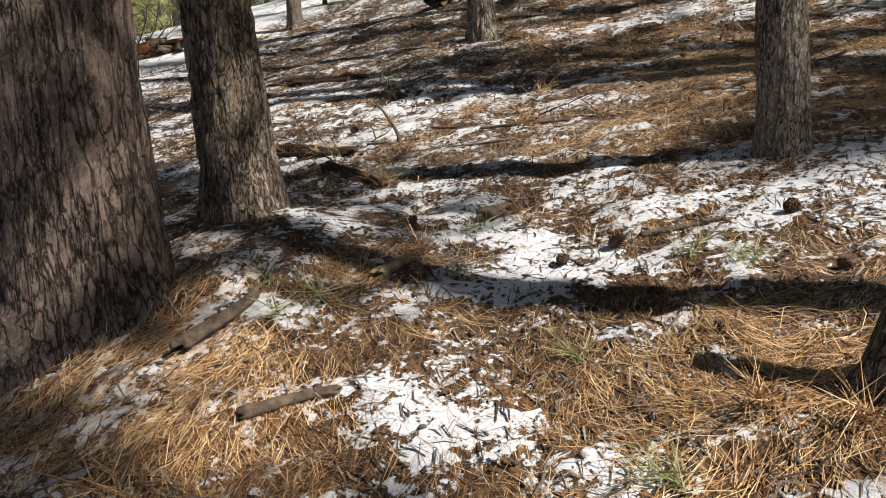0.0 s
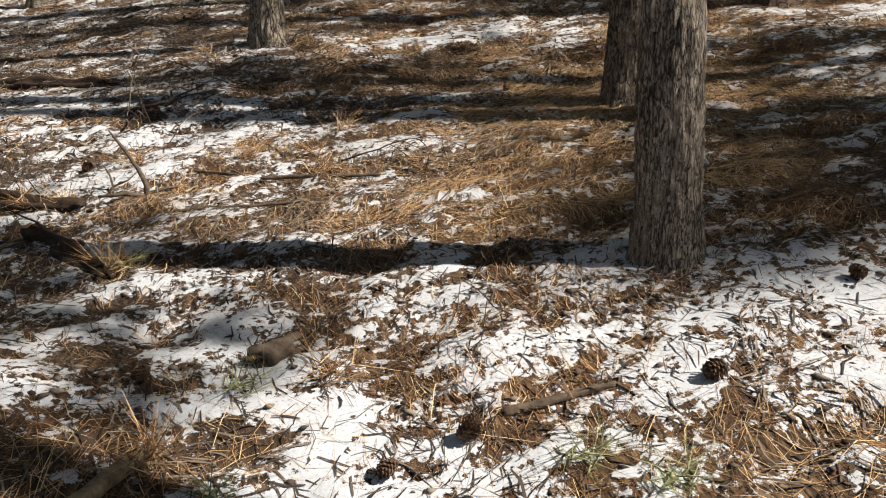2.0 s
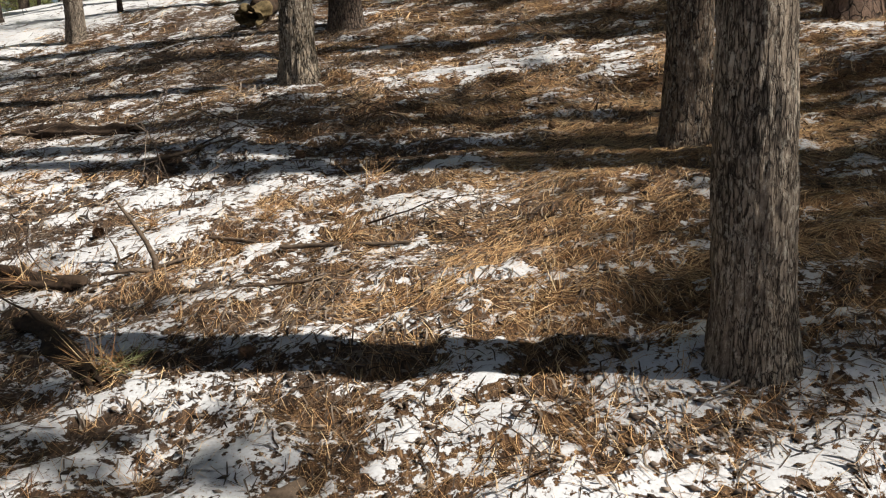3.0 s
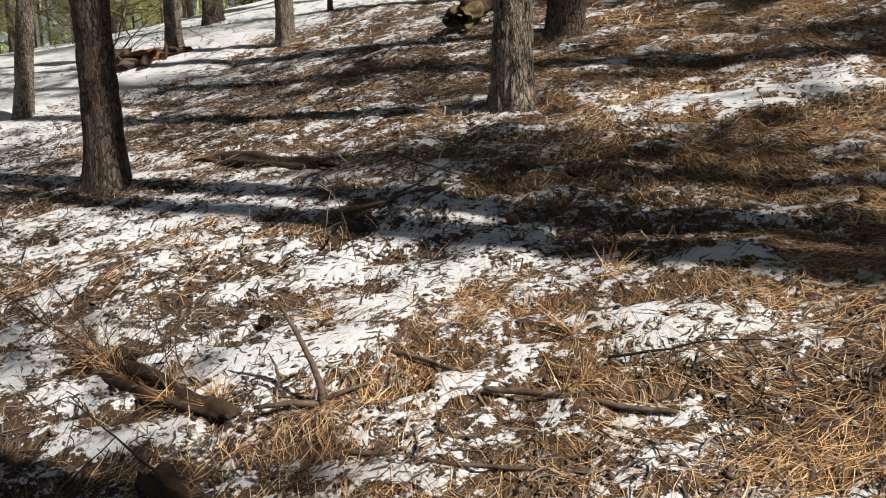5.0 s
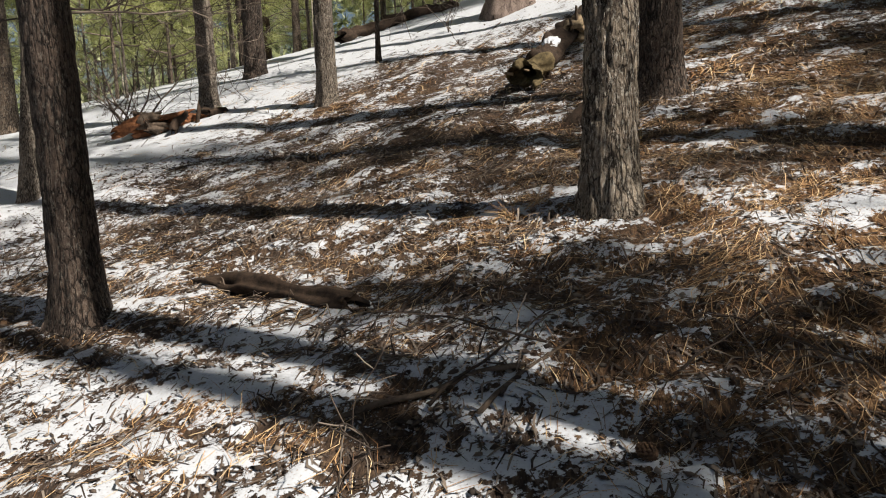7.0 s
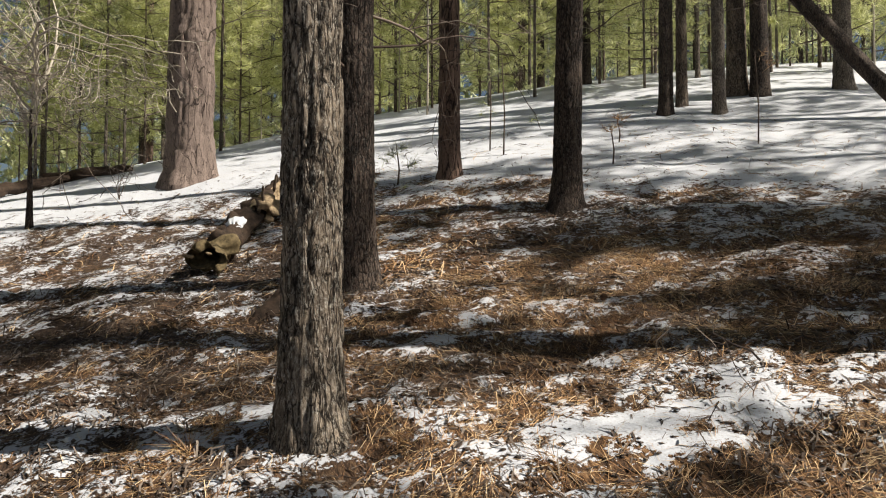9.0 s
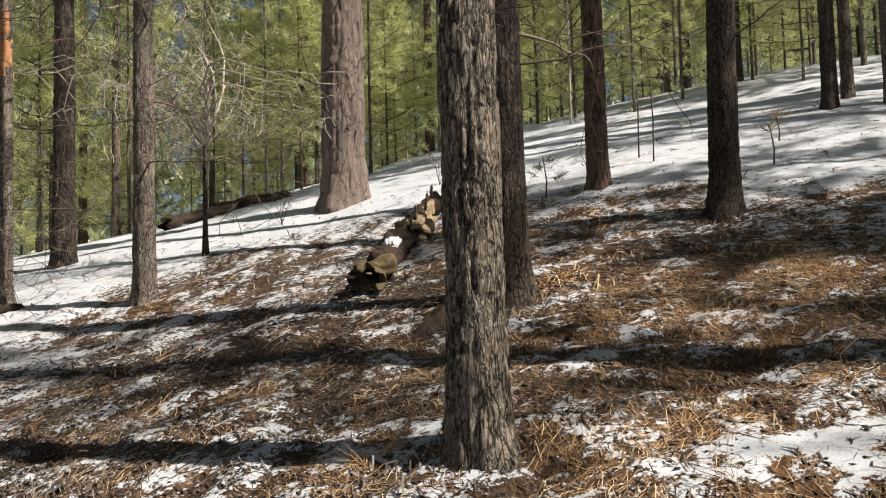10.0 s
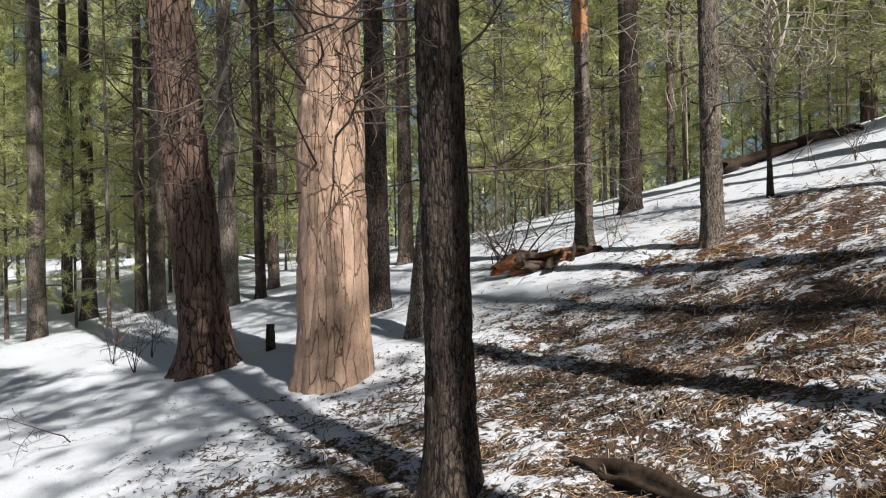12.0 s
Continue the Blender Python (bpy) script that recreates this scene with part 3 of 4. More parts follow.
def plant(protos, spots, seed):
    rnd = random.Random(seed)
    for k, (x, y) in enumerate(spots):
        m = stand(x, y, rnd.uniform(0.8, 1.25), rnd.uniform(0, 6.28))
        if k < len(protos):
            protos[k].matrix_basis = m
        else:
            copy_thing(protos[k % len(protos)], m)


def fan(seed, count, near, far, a0, a1, gap):
    """Spots in a sector seen from the end of the walk; angles in degrees left of the way ahead."""
    rnd, spots = random.Random(seed), []
    for _ in range(count * 30):
        if len(spots) == count:
            break
        r, a = math.sqrt(rnd.uniform(near * near, far * far)), radians(rnd.uniform(a0, a1))
        p = (-r * math.sin(a), 5 + r * math.cos(a))
        if all((p[0] - q[0]) ** 2 + (p[1] - q[1]) ** 2 > gap * gap for q in spots):
            spots.append(p)
    return spots


MIDDLE = [wood_tree(0.26, 16, MID_CROWNS, 8.0, 501, BARK_DARK, "tall pine in the woods behind, dark trunk", "woodland pines", 11),
          wood_tree(0.2, 12, MID_CROWNS, 5.5, 502, BARK_BROWN, "slim pine in the woods behind with low green boughs", "woodland pines", 10),
          wood_tree(0.32, 18, MID_CROWNS, 9.0, 503, BARK_RED, "tall pine in the woods behind, red-brown trunk", "woodland pines", 11),
          wood_tree(0.12, 10, MID_CROWNS, 5.0, 504, BARK_GREY, "thin grey pine pole in the woods behind", "woodland pines", 8)]
plant(MIDDLE, fan(1, 16, 20.0, 32, -56, 82, 3.0), 5)
DISTANT = [wood_tree(0.3, 15, FAR_CROWNS, 1.6, 511, BARK_DARK, "distant pine among dense woods", "distant pines", 0),
           wood_tree(0.25, 13, FAR_CROWNS, 1.0, 512, BARK_BROWN, "distant pine with boughs low to the ground", "distant pines", 0),
           wood_tree(0.35, 18, FAR_CROWNS, 2.5, 513, BARK_DARK, "distant tall pine among dense woods", "distant pines", 0)]
FAR = Buf()
rnd = random.Random(31)
for _ in range(9500):
    a, r = radians(rnd.uniform(-65, 92)), rnd.uniform(48, 95)
    x, y = -r * math.sin(a), 5 + r * math.cos(a)
    FAR.tuft((x, y, float(lie(x, y)) + rnd.uniform(0, 1) ** 0.8 * 26), (0, 0, 1), 1.5, 7, rnd, 0.28)
tagged(new("far_woods", FAR.mesh("far_woods", NEEDLES, False)), "dense far green pine woods behind everything", "woods", kind="stuff")
plant(DISTANT, fan(2, 75, 28, 68, -60, 88, 2.6), 6)
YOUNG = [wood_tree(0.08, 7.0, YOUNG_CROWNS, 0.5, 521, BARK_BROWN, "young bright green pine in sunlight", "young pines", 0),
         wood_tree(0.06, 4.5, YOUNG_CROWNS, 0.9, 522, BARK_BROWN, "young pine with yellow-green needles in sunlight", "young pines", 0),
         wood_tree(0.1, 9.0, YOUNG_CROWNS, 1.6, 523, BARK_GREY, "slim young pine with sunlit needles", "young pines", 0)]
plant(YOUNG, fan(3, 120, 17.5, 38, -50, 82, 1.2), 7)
# unseen pines, added where their crowns throw the wanted shade on the slope
for k, (x, y, low, high) in enumerate(((9.0, -4.0, 4, 13), (13.0, 9.5, 6, 15), (7.0, 4.0, 2.5, 9), (16.5, 4.8, 6, 15), (19.0, -1.5, 7.5, 17), (17.5, 2.0, 7.5, 17), (6.0, 0.0, 7.5, 17), (9.25, 5.5, 7.5, 17),
                                   (11.5, 0.25, 4, 10), (5.5, -2.0, 7.5, 17), (15.25, 5.0, 6, 15), (4.0, 1.0, 6, 15), (16.75, -3.5, 7.5, 17), (8.5, -4.25, 7.5, 17))):
    uphill = wood_tree(0.26, high, MID_CROWNS if k in (2, 7) else SHADE_CROWNS, low, 531 + k, (BARK_BROWN, BARK_DARK)[k % 2], "unseen pine uphill, added to shade the slope", "uphill pines", 2)
    uphill.matrix_basis = stand(x, y, 1.0, k * 1.3)


POLES = [wood_tree(0.07, 8, FAR_CROWNS, 5.0, 541, BARK_GREY, "thin pale pine pole in the woods behind", "pine poles", 4),
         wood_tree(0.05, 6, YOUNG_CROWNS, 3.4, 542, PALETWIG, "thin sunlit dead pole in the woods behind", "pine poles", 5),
         wood_tree(0.09, 9, FAR_CROWNS, 6.0, 543, BARK_BROWN, "thin brown pine pole in the woods behind", "pine poles", 4)]
for pole in POLES:
    for ob in [o for o in pole.children if o.name.split(".")[0] in ("crown", "crown_wood")]:
        ob.scale = (0.45, 0.45, ob.scale.z)
plant(POLES, fan(4, 100, 16.5, 32, -52, 80, 0.8), 9)


# more unseen pines, added to lay shadow streaks over the far snow
for k, (x, y) in enumerate(((11.5, 7.9), (17.0, 12.5), (15.5, 11.5), (20.5, 12.2))):
    uphill = wood_tree(0.24, 14 + k % 3, MID_CROWNS, 5.0 + k % 3, 551 + k, (BARK_BROWN, BARK_DARK)[k % 2], "unseen pine uphill, added to shade the snow slope", "uphill pines", 3)
    uphill.matrix_basis = stand(x, y, 1.0, k * 1.7)


# ---- fallen wood ----
def log_mesh(p0, p1, r0, r1, seed, mat, sides=20, rings=36, rough=0.18, sag=0.0, hollow=0.15, wig=1.0):
    p0, p1 = np.array(p0, float), np.array(p1, float)
    along = (p1 - p0) / np.linalg.norm(p1 - p0)
    side = np.cross(along, (0, 0, 1.0))
    side /= np.linalg.norm(side)
    up = np.cross(side, along)
    T, S = np.meshgrid(np.arange(sides) * math.tau / sides, np.linspace(0, 1, rings))
    length = np.linalg.norm(p1 - p0)
    r = (r0 + (r1 - r0) * S) * (1 + rough * (vn(T / math.tau * 8, S * length * 6, seed, 8) - 0.5) * 2 + rough * 0.7 * (vn(T / math.tau * 14, S * length * 2.5, seed + 1, 14) - 0.5) * 2)
    jag = (vn(T / math.tau * 9, S * 0, seed + 2, 9) - 0.5) * r0 * 2.6
    ends = np.where(S < 1.5 / rings, jag, np.where(S > 1 - 1.5 / rings, -jag, 0))
    r = r * np.where((S < 0.005) | (S > 0.995), 0.5, 1)
    mid = p0 + S[..., None] * (p1 - p0) + np.array((0, 0, 1.0)) * (-sag * 4 * S * (1 - S))[..., None] + side * ((vn(S * 4, S * 0, seed + 4) - 0.5) * r0 * wig)[..., None]
    ends = ends + np.where(S < 0.005, hollow * r0, np.where(S > 0.995, -hollow * r1, 0))
    co = mid + (r * np.cos(T))[..., None] * side + (r * np.sin(T))[..., None] * up + ends[..., None] * along
    return quads("log", co.reshape(-1, 3), sheet(sides, rings, True), mat)


def lying(x, y, lift):
    return (x, y, gz(x, y) + lift)


def fallen(name, label, a, b, r0, r1, seed, mat, lift=0.6, category="log", **more):
    ob = new(name, log_mesh(lying(*a, r0 * lift), lying(*b, r1 * lift), r0, r1, seed, mat, **more))
    return tagged(ob, label, category)


def stub(parent, p, way, size, r, seed, mat, name="branch_stub"):
    p, way = Vector(p), Vector(way).normalized()
    child(name, log_mesh(p - way * 0.03, p + way * size, r, r * 0.7, seed, mat, 8, 8, 0.25), parent)


old_log = tagged(new("fallen_log"), "old fallen pine log, pale broken end, snow on top", "log")
la, lb, lc = lying(-0.2, 11.95, 0.14), lying(0.12, 13.1, 0.16), lying(0.66, 15.6, 0.13)
child("broken_end", log_mesh(la, lying(-0.02, 12.6, 0.14), 0.115, 0.11, 61, MOSSY, 36, 44, 0.65, hollow=0.9), old_log, "yellowish mossy splintered end")
child("log_body", log_mesh(lying(-0.06, 12.45, 0.13), lc, 0.125, 0.10, 62, ROTDARK, 32, 120, 0.45), old_log, "dark mossy bark")
child("bare_wood", log_mesh(lying(0.3, 13.7, 0.17), lying(0.52, 14.8, 0.17), 0.11, 0.10, 63, PALEWOOD, 28, 60, 0.6), old_log, "bare pale wood")
child("snow_cap", log_mesh(lying(0.02, 12.85, 0.25), lying(0.12, 13.15, 0.26), 0.06, 0.05, 64, SNOWY, 24, 24, 0.6), old_log, "patch of snow")
for k, (x, y) in enumerate(((0.3, 13.6), (0.36, 14.0), (0.5, 14.5), (0.56, 14.9), (0.62, 15.3))):
    stub(old_log, lying(x, y, 0.25), (-0.3 + 0.2 * k % 0.5, -0.3, 1), 0.12 + 0.03 * (k % 3), 0.02, 70 + k, DEADWOOD)
stub(old_log, lying(-0.3, 11.9, 0.2), (-0.7, -0.4, 0.1), 0.07, 0.016, 76, PALEWOOD, "splinter")
stub(old_log, lying(-0.15, 11.9, 0.22), (-0.3, -0.6, 0.05), 0.06, 0.014, 77, PALEWOOD, "splinter")

fallen("fallen_log", "dark rotting log lying in snow and needles", (-1.92, 8.56), (-0.79, 7.86), 0.066, 0.055, 81, ROTDARK, lift=0.15, rough=0.5, rings=110, wig=0.6, sides=28, hollow=-0.4)
crumbled = tagged(new("rotten_log"), "crumbling dark rotten log half buried in litter", "log")
rnd = random.Random(83)
child("log_body", log_mesh(lying(-1.26, 5.78, -0.01), lying(-0.56, 5.3, -0.018), 0.056, 0.036, 299, ROTDARK, 30, 110, 0.85, wig=0.5), crumbled, "dark mossy rotten wood sunk in litter")
for k in range(44):
    f = (k + rnd.random()) / 44
    x, y = -1.5 + 0.95 * f + rnd.gauss(0, 0.06), 5.95 - 0.64 * f + rnd.gauss(0, 0.06)
    way = Vector((0.83 + rnd.gauss(0, 0.6), -0.55 + rnd.gauss(0, 0.6), rnd.gauss(0.05, 0.3))).normalized() * rnd.uniform(0.02, 0.09)
    base = Vector(lying(x, y, rnd.uniform(-0.01, 0.05 if f < 0.35 else 0.02)))
    r = rnd.uniform(0.005, 0.017)
    child("wood_chunk", log_mesh(base - way, base + way, r, r * 0.5, 300 + k, (ROTDARK, DEADWOOD)[k % 5 == 0], 8, 9, 0.9), crumbled)
for k in range(9):
    child("dead_branch", BRANCHES[5 + k % 3], crumbled, m=Matrix.Translation(lying(-1.55 + 0.1 * k, 5.95 - 0.06 * k, 0.04)) @ Matrix.Rotation(2.4 + k * 0.8, 4, "Z") @ Matrix.Rotation(-0.35, 4, "Y") @ Matrix.Scale(0.42, 4))
fallen("fallen_log", "short dark rotting log beside green tufts", (-0.66, 5.0), (-0.30, 4.42), 0.045, 0.036, 182, ROTDARK, lift=0.35, rough=0.45, rings=50)
fallen("branch", "curved grey dead branch lying on snow", (0.86, 3.12), (1.16, 3.13), 0.012, 0.009, 83, DEADWOOD, wig=4.5, lift=0.8, category="branch", sides=10)
fallen("branch", "long grey dead branch on straw and snow", (-0.05, 5.58), (0.4, 5.3), 0.009, 0.008, 84, DEADWOOD, wig=4.5, lift=1.2, category="branch", sides=10)
fallen("branch", "long grey dead branch on straw", (0.3, 5.28), (0.85, 5.05), 0.011, 0.008, 85, DEADWOOD, wig=4.5, lift=1.0, category="branch", sides=10)
fallen("branch", "dark dead branch at the edge of the snow", (-0.1, 5.05), (0.5, 4.85), 0.009, 0.006, 86, DEADWOOD, wig=4.5, lift=1.0, category="branch", sides=10)
fallen("branch", "grey dead branch across snow", (-0.65, 6.95), (0.02, 7.12), 0.013, 0.01, 87, DEADWOOD, wig=4.5, lift=1.0, category="branch", sides=10)
fallen("branch", "dark dead branch among twigs", (-0.12, 6.85), (0.2, 7.3), 0.01, 0.006, 88, DEADWOOD, wig=4.5, lift=2.0, category="branch", sides=10)
fallen("wood_piece", "pale weathered piece of wood in needles", (-0.15, 3.0), (0.02, 3.2), 0.022, 0.02, 89, PALEWOOD, lift=0.7, category="wood")
fallen("wood_piece", "grey weathered piece of wood in needles", (-0.45, 2.2), (-0.2, 2.28), 0.02, 0.014, 90, DEADWOOD, lift=0.8, category="wood")
fallen("wood_piece", "grey stick in brown needles", (-0.75, 2.55), (-0.55, 2.85), 0.03, 0.022, 91, DEADWOOD, lift=0.8, category="wood")
fallen("wood_piece", "short dark chunk of rotten wood on snow", (0.27, 3.58), (0.36, 3.62), 0.035, 0.03, 92, DEADWOOD, lift=0.8, category="wood", rings=12)

fallen("fallen_log", "grey fallen trunk lying in the woods behind", (-4.3, 20.4), (-2.5, 22.2), 0.12, 0.07, 181, ROTDARK, lift=0.9, rings=80, rough=0.45, wig=2.0)
fallen("fallen_log", "dark fallen trunk among dead twigs in the woods", (-3.6, 21.8), (-2.0, 21.2), 0.10, 0.07, 183, ROTDARK, lift=1.5, rings=60, rough=0.3, wig=3.0)
prop = tagged(new("leaning_trunk", log_mesh((9.35, 13.83, gz(9.35, 13.83) - 0.1), (6.6, 18.0, 11.7), 0.125, 0.10, 95, BARK_DARK, 20, 60, 0.1)), "dead pine trunk leaning across other trees", "tree")

stump = tagged(new("tree_stump"), "broken stump with a flared orange-brown root", "stump")
stump.location = (1.19, 1.9, gz(1.19, 1.9) - 0.02)
child("trunk", trunk_mesh(0.12, 0.55, 96, BARK_BROWN, 48, (0.12, 0.1), 0.008, 1.1, taper=0.55, fine=0.02), stump)
hollow = tagged(new("tree_stump"), "low dark stump beside a pine root", "stump")
hollow.location = (0.42, 10.75, gz(0.42, 10.75) - 0.02)
child("trunk", trunk_mesh(0.22, 0.16, 98, ROTDARK, 40, (0.2, 0), 0.03, 0.9, taper=0.7, fine=0.02), hollow)
post = tagged(new("tree_stump"), "small dark stump standing in snow", "stump")
post.location = (-7.1, 11.3, gz(-7.1, 11.3) - 0.03)
child("trunk", trunk_mesh(0.11, 0.33, 97, BARK_DARK, 24, (0, 0), 0.01, 0.2, taper=0.2, fine=0.03), post)

rot = tagged(new("rotten_stump"), "rotten orange-red stump wood with dead sticks on snow", "stump")
rot.location = lying(-5.15, 14.0, 0)
rnd = random.Random(41)
for k in range(22):
    dx, dy = rnd.gauss(0.1, 0.28), rnd.gauss(0.1, 0.14)
    way = Vector((rnd.gauss(0, 1), rnd.gauss(0, 0.7), rnd.uniform(-0.1, 0.7))).normalized() * rnd.uniform(0.14, 0.34)
    base = Vector((dx, dy, rnd.uniform(0.04, 0.26)))
    r = rnd.uniform(0.03, 0.08)
    child("wood_chunk", log_mesh(base - way * 0.5, base + way, r, r * 0.5, 100 + k, (ROTWOOD, ROTDARK, ROTWOOD, DEADWOOD)[k % 4], 9, 10, 0.8), rot)
for k in range(16):
    m = Matrix.Translation((-0.5 + 0.07 * (k % 7), 0.15 * (k % 3), 0.12)) @ Matrix.Rotation(2.2 + k * 0.37, 4, "Z") @ Matrix.Rotation(-0.25 - 0.1 * (k % 4), 4, "Y") @ Matrix.Scale(0.8 + 0.1 * (k % 4), 4)
    child("dead_branch", BRANCHES[k % 8], rot, m=m)

clump = tagged(new("root_clump"), "dark tangle of dead roots and twigs above snow", "roots")
clump.location = lying(-1.25, 5.8, 0.0)
for k in range(16):
    m = Matrix.Translation((0.03 * math.cos(k), 0.03 * math.sin(k), 0.0)) @ Matrix.Rotation(k * 2.4, 4, "Z") @ Matrix.Rotation(-0.25 - 0.09 * (k % 9), 4, "Y") @ Matrix.Scale(0.2 + 0.03 * (k % 5), 4)
    child("root", BRANCHES[5 + k % 3], clump, m=m)
child("twig", BRANCHES[6], clump, m=Matrix.Rotation(2.6, 4, "Z") @ Matrix.Rotation(-0.9, 4, "Y") @ Matrix.Scale(0.55, 4))

# the forked stick that stands up from the snow
fork = tagged(new("forked_branch"), "bare forked grey branch standing up from snow", "branch")
fork.location = lying(-0.24, 5.32, 0)
fork.scale = (0.74, 0.74, 0.70)
b = Buf()
b.tube([(0.0, -0.02, -0.03), (0.0, 0.0, 0.08), (-0.05, 0.05, 0.18), (-0.13, 0.12, 0.3), (-0.2, 0.17, 0.39), (-0.24, 0.2, 0.44)], [0.02, 0.018, 0.014, 0.012, 0.009, 0.004], 8)
child("main_stem", b.mesh("main_stem", DEADWOOD), fork)
b = Buf()
b.tube([(-0.19, 0.165, 0.37), (-0.24, 0.15, 0.38), (-0.26, 0.14, 0.37)], [0.007, 0.005, 0.003], 6)
child("side_twig", b.mesh("side_twig", DEADWOOD), fork)
b = Buf()
b.tube([(-0.28, 0.1, -0.03), (-0.22, 0.1, 0.06), (-0.24, 0.12, 0.14), (-0.27, 0.12, 0.2)], [0.01, 0.009, 0.007, 0.004], 6)
b.tube([(-0.22, 0.1, 0.06), (-0.13, 0.14, 0.1), (-0.05, 0.16, 0.18)], [0.008, 0.006, 0.003], 6)
child("side_twig", b.mesh("side_twig", DEADWOOD), fork)
b = Buf()
b.tube([(0.02, 0, 0.0), (-0.12, -0.06, 0.03), (-0.28, -0.1, 0.02)], [0.02, 0.015, 0.01], 7)
b.tube([(0.0, 0, 0.02), (0.12, 0.08, 0.05), (0.25, 0.2, 0.05)], [0.015, 0.011, 0.006], 7)
child("lying_limb", b.mesh("lying_limb", DEADWOOD), fork)

# a pale broken branch hung up between the old pines
hung = tagged(new("hanging_branch"), "pale broken branch hung up among the old pines", "branch")
b = Buf()
b.tube([(-4.95, 9.75, 6.3), (-5.45, 9.6, 5.1), (-5.7, 9.58, 4.44), (-5.87, 9.51, 4.05), (-6.0, 9.42, 3.77)], [0.035, 0.028, 0.02, 0.014, 0.005], 8)
child("main_stem", b.mesh("main_stem", PALETWIG), hung)
b = Buf()
b.tube([(-5.84, 9.5, 4.1), (-5.95, 9.3, 3.95), (-6.09, 9.12, 3.8)], [0.012, 0.009, 0.004], 6)
b.tube([(-5.97, 9.28, 3.93), (-5.98, 9.26, 3.8), (-5.95, 9.27, 3.7)], [0.007, 0.005, 0.003], 6)
child("side_twig", b.mesh("side_twig", PALETWIG), hung)
child("side_twig", BRANCHES[6], hung, m=Matrix.Translation((-5.62, 9.58, 4.6)) @ Matrix.Rotation(-0.6, 4, "Z") @ Matrix.Scale(0.7, 4))

# dead branches that lie about
for k, (x, y, turn, which, size) in enumerate(((-1.6, 6.0, 150, 5, 0.7), (-0.3, 6.95, 20, 6, 1.0), (0.1, 7.2, 200, 5, 0.9), (-0.5, 6.7, 300, 7, 0.8), (0.55, 7.0, 10, 6, 0.7), (-0.2, 5.95, 80, 7, 0.5),
                                               (0.7, 5.4, -30, 5, 0.8), (1.1, 6.8, 160, 6, 0.8), (-4.2, 8.9, 60, 5, 0.6), (-6.5, 8.5, 200, 6, 0.9), (-3.4, 9.1, 100, 7, 0.6), (-1.1, 7.9, 250, 5, 0.7),
                                               (2.6, 8.4, 170, 6, 0.8), (4.8, 12.2, 20, 5, 1.0), (-3.0, 8.1, 190, 7, 0.5), (1.0, 3.5, 220, 7, 0.4), (-0.6, 4.9, 130, 6, 0.7))):
    ob = new("dead_branch", BRANCHES[which])
    ob.matrix_basis = Matrix.Translation(lying(x, y, 0.03)) @ Matrix.Rotation(radians(turn), 4, "Z") @ Matrix.Rotation(-0.05, 4, "Y") @ Matrix.Scale(size, 4)
    tagged(ob, "thin dry dead branch lying on the ground", "branch", "dead branches")

# bare saplings and bushes
CURLY = [branch_mesh(1.3, 130 + k, 0.012, 0.1, 2, PALETWIG, 0.5) for k in range(3)]
sapling = tree(-2.42, 15.65, 0.085, 1.5, BARK_DARK, 42, "bare dark sapling with pale twisted branches", crown=0, sides=24, fine=0.05, relief=0.004)
sapling.name = "sapling"
for k in range(17):
    child("dead_branch", CURLY[k % 3], sapling, m=Matrix.Translation((0, 0, 0.95 + 0.06 * k)) @ Matrix.Rotation(k * 2.1 + 2.5, 4, "Z") @ Matrix.Rotation(-0.7 + 0.05 * k, 4, "Y") @ Matrix.Scale(1.1 + 0.05 * k, 4))
for k, (x, y) in enumerate(((-9.75, 10.95), (-9.4, 11.3), (-1.6, 17.2), (0.9, 17.6), (1.2, 17.0), (-8.9, 10.7))):
    bush = tagged(new("bare_bush"), "few bare dark stems poking out of the snow", "bush", "bare bushes")
    bush.location = lying(x, y, -0.02)
    for j in range(4):
        child("stem", BRANCHES[5 + (k + j) % 3], bush, m=Matrix.Rotation(j * 1.6 + k, 4, "Z") @ Matrix.Rotation(-1.1 - 0.1 * j, 4, "Y") @ Matrix.Scale(0.9, 4))


def pine_seedling(x, y, high, seed, full=True):
    rnd = random.Random(seed)
    root = tagged(new("pine_seedling"), "small green pine seedling rooted in snow" if full else "thin seedling with a dry tuft on top", "seedling", "pine seedlings")
    root.location = lying(x, y, -0.02)
    b = Buf()
    b.tube([(0, 0, 0), (0.02, 0.01, high * 0.4), (0, 0.02, high * 0.75), (-0.02, 0.02, high)], [0.012, 0.01, 0.008, 0.004], 6)
    child("stem", b.mesh("stem", TWIG), root)
    b = Buf()
    for k in range(9 if full else 3):
        f = rnd.uniform(0.35, 1) if full else rnd.uniform(0.8, 1)
        a = rnd.uniform(0, 6.28)
        reach = high * 0.4 * (1.1 - f) + 0.05
        q = (math.cos(a) * reach, math.sin(a) * reach, high * f)
        b.tuft(q, (math.cos(a), math.sin(a), 0.5), 0.16, 26, rnd, 0.006)
    tagged(child("needles", b.mesh("needles", NEEDLES if full else STRAW, False), root), kind="stuff")


for k, (x, y, h, full) in enumerate(((2.08, 14.9, 0.55, True), (3.74, 15.5, 1.5, True), (3.7, 16.0, 1.8, True), (4.66, 13.95, 0.5, False), (6.72, 13.85, 1.25, False), (1.0, 18.6, 1.2, True), (5.4, 15.2, 0.4, False))):
    pine_seedling(x, y, h, 150 + k, full)


